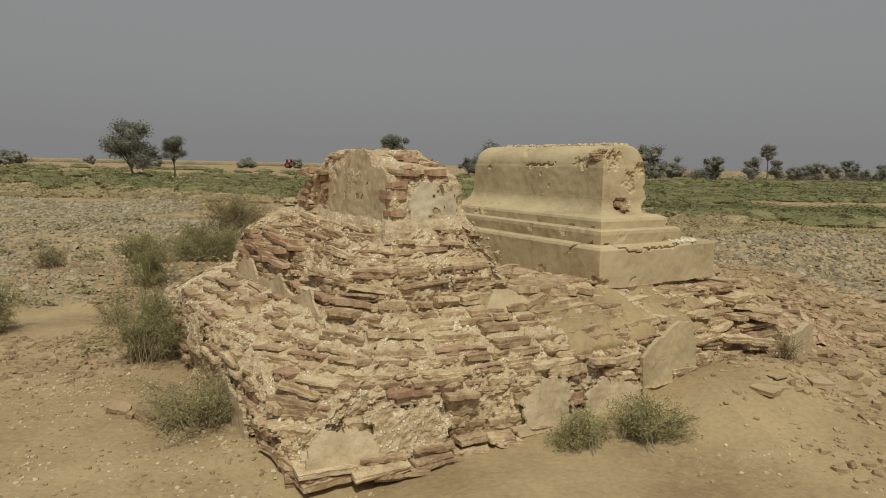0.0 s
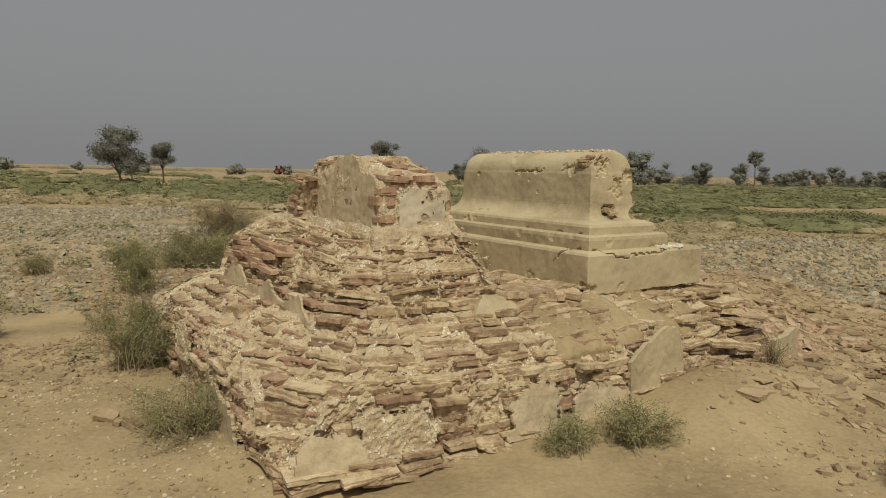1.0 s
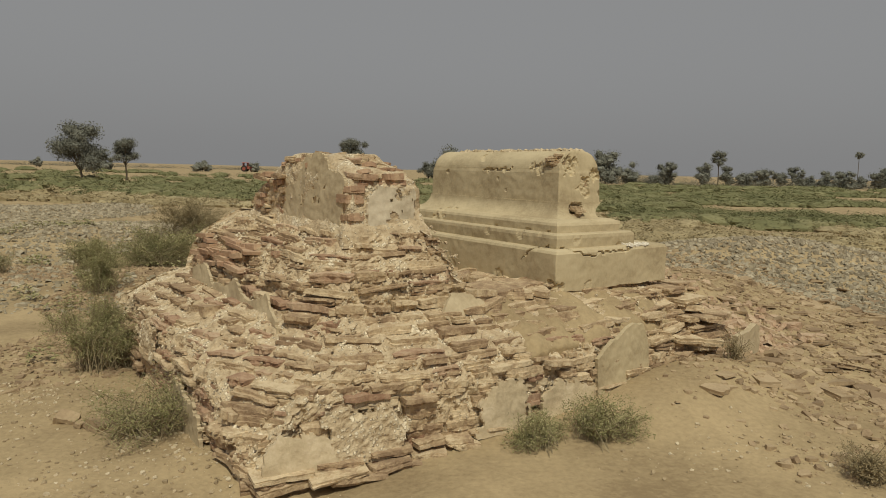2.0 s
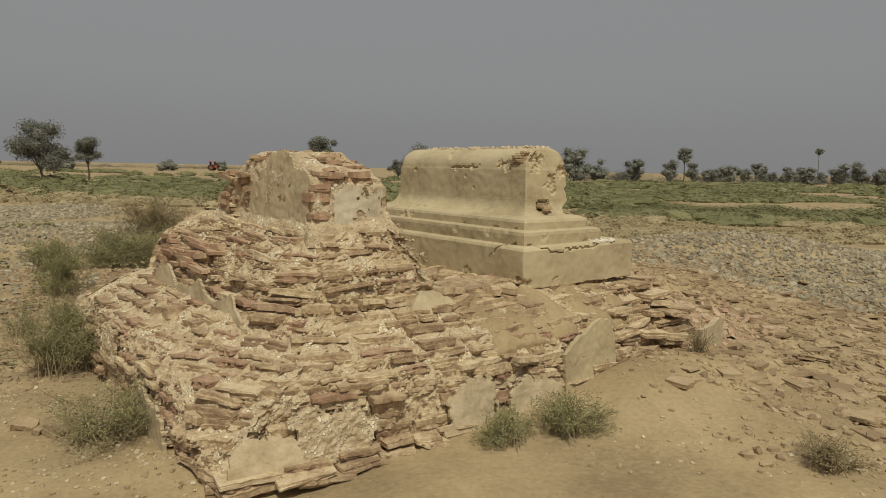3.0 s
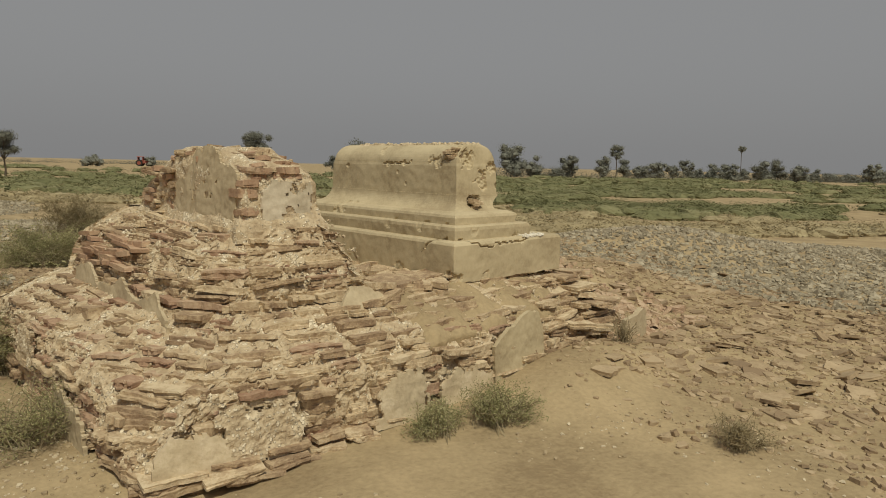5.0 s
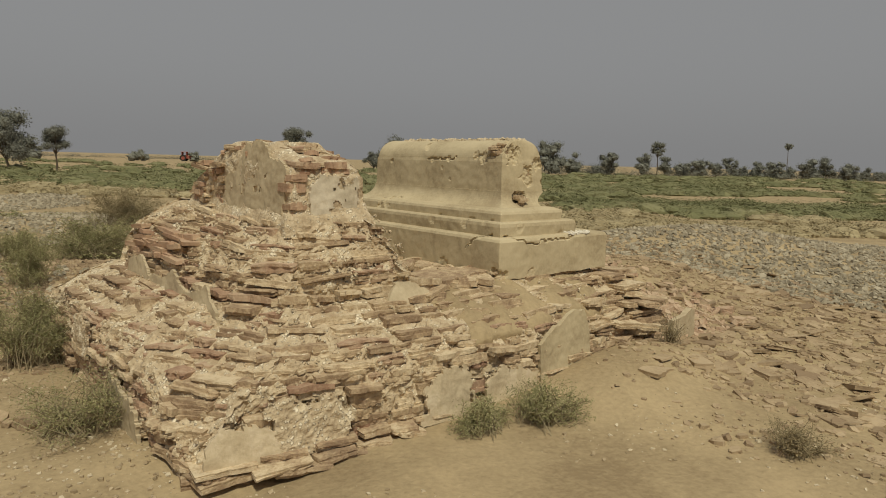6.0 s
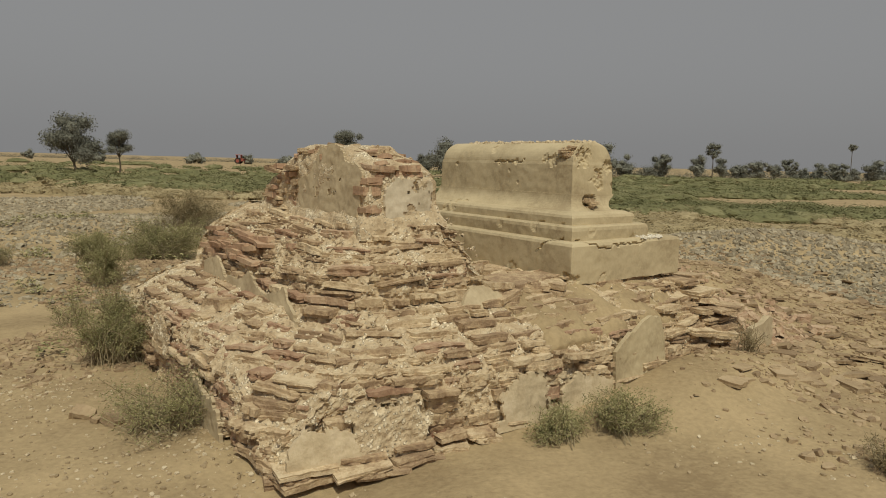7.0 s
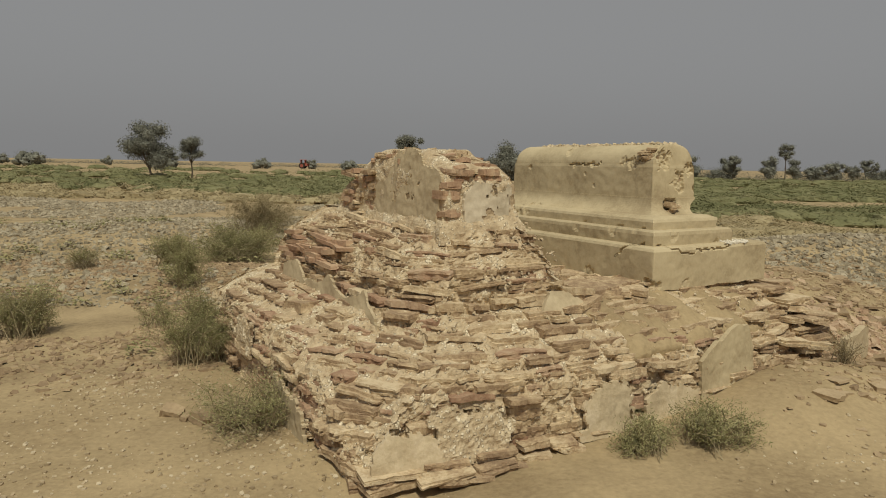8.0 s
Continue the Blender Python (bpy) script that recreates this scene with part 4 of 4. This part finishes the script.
rng = random.Random(9)
scrub("green_scrub", "dusty green scrub covering the plain", belt(rng, 900, 0.12, 0.65, 22, 110, 1.7, 0.34, 0.07, 0.16) + belt(rng, 800, 0.55, 1.35, 20, 110, 1.6, 0.34, 0.06, 0.16), M_SCRUB, 1)
scrub("green_scrub", "patchy dusty green scrub on the plain", belt(rng, 900, -0.95, 0.12, 30, 115, 1.5, 0.42, 0.02, 0.10), M_SCRUB, 2)
scrub("dry_scrub", "brown dry scrub along the field's edge", belt(rng, 300, -0.95, 0.0, 25, 38, 1.3, 0.28), M_DRY, 3)
scrub("dry_scrub", "brown dry scrub behind the grey heap", belt(rng, 420, 0.25, 1.3, 14.5, 24, 1.2, 0.26, -0.05), M_DRY, 4)

herbs = []
while len(herbs) < 110:
    x, y = rng.uniform(-11, -1.6), 4.7 + 10 * rng.random() ** 1.5
    if not in_platform(x, y) and x > -0.85 * y - 0.5 and wob(x, y, 6, 0.8) > 0.0:
        herbs.append((x, y, rng.uniform(0.15, 0.42), rng.uniform(0.06, 0.15)))
scrub("low_herbs", "low grey-green herbs scattered on the shale", herbs, M_LEAF, 8)
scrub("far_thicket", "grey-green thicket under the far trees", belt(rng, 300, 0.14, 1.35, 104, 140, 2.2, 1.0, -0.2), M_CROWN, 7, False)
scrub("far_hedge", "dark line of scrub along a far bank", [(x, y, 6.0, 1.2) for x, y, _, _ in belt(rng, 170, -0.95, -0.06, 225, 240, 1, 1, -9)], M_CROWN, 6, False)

rng = random.Random(15)
FAR_TREES = [(0.296, 108, 4.8, 4.1, 0.08), (0.333, 103, 2.6, 2.4, 0.08), (0.375, 115, 1.5, 2.2, 0.05), (0.394, 108, 3.1, 2.7, 0.12), (0.447, 120, 3.2, 2.6, 0.10), (0.470, 100, 4.2, 1.8, 0.55), (0.483, 119, 2.9, 2.6, 0.10), (0.514, 112, 1.9, 2.7, 0.05), (0.541, 118, 2.6, 2.9, 0.08), (0.568, 101, 2.2, 1.8, 0.20), (0.587, 119, 2.8, 1.9, 0.25), (0.599, 117, 2.5, 1.9, 0.15), (0.614, 111, 1.6, 1.8, 0.05), (0.640, 105, 2.3, 2.1, 0.12), (0.661, 121, 2.2, 2.2, 0.10), (0.675, 101, 2.3, 2.0, 0.05), (0.696, 117, 1.7, 2.2, 0.12), (0.732, 113, 2.9, 3.2, 0.06), (0.759, 107, 2.9, 2.6, 0.20), (0.800, 104, 2.2, 3.1, 0.05), (0.830, 110, 1.8, 2.1, 0.05), (0.859, 116, 1.3, 2.8, 0.05), (0.897, 112, 1.3, 2.7, 0.05)]
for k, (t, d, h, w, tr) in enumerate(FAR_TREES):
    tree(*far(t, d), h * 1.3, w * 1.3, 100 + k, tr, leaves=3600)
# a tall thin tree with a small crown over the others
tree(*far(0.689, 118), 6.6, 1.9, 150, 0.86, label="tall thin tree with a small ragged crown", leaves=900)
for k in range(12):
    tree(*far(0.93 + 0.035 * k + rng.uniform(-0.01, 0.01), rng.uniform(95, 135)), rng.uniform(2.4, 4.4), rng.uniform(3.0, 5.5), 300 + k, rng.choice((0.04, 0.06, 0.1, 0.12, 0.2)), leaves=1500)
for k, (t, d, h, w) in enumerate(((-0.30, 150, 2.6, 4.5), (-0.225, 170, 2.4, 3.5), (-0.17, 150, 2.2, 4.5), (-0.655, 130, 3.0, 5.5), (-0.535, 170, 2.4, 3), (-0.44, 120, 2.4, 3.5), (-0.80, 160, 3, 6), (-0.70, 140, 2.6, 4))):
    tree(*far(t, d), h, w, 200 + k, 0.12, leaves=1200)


# ---- a tractor on the far track ----
def tractor(x, y):
    t = thing("tractor", x, y, height(x, y), "small red tractor on the far track", "tractor", turn=-8)
    def box(cx, cz, lx, ly, lz, taper=0.85):
        v = [(cx + sx * lx / 2 * k, sy * ly / 2 * k, cz + sz * lz / 2) for sz, k in ((-1, 1), (1, taper)) for sx, sy in ((-1, -1), (1, -1), (1, 1), (-1, 1))]
        return v, [(3, 2, 1, 0), (4, 5, 6, 7), (0, 1, 5, 4), (1, 2, 6, 5), (2, 3, 7, 6), (3, 0, 4, 7)]
    part("body", joined([box(0.7, 1.0, 2.0, 0.8, 0.7), box(-0.6, 1.1, 1.2, 1.3, 0.5)], M_RED), t)
    part("canopy", joined([box(-0.5, 2.2, 1.5, 1.4, 0.12), box(-1.0, 1.75, 0.08, 1.2, 0.9, 1), box(0.1, 1.75, 0.08, 1.2, 0.9, 1)], M_RED), t)
    for cx, r in ((1.4, 0.4), (-0.6, 0.75)):
        for side in (-0.75, 0.75):
            wheel = part("wheel", joined([limb((cx, side - 0.15, r), (cx, side + 0.15, r), r, r, 14), limb((cx, side - 0.15, r), (cx, side - 0.14, r), r * 0.6, r, 14), limb((cx, side + 0.14, r), (cx, side + 0.15, r), r, r * 0.6, 14)], M_TYRE), t)
            part("rim", joined([limb((cx, side - 0.13, r), (cx, side - 0.12, r), 0.02, r * 0.62, 14), limb((cx, side + 0.12, r), (cx, side + 0.13, r), r * 0.62, 0.02, 14)], M_RED), wheel)


tractor(*far(-0.235, 170))
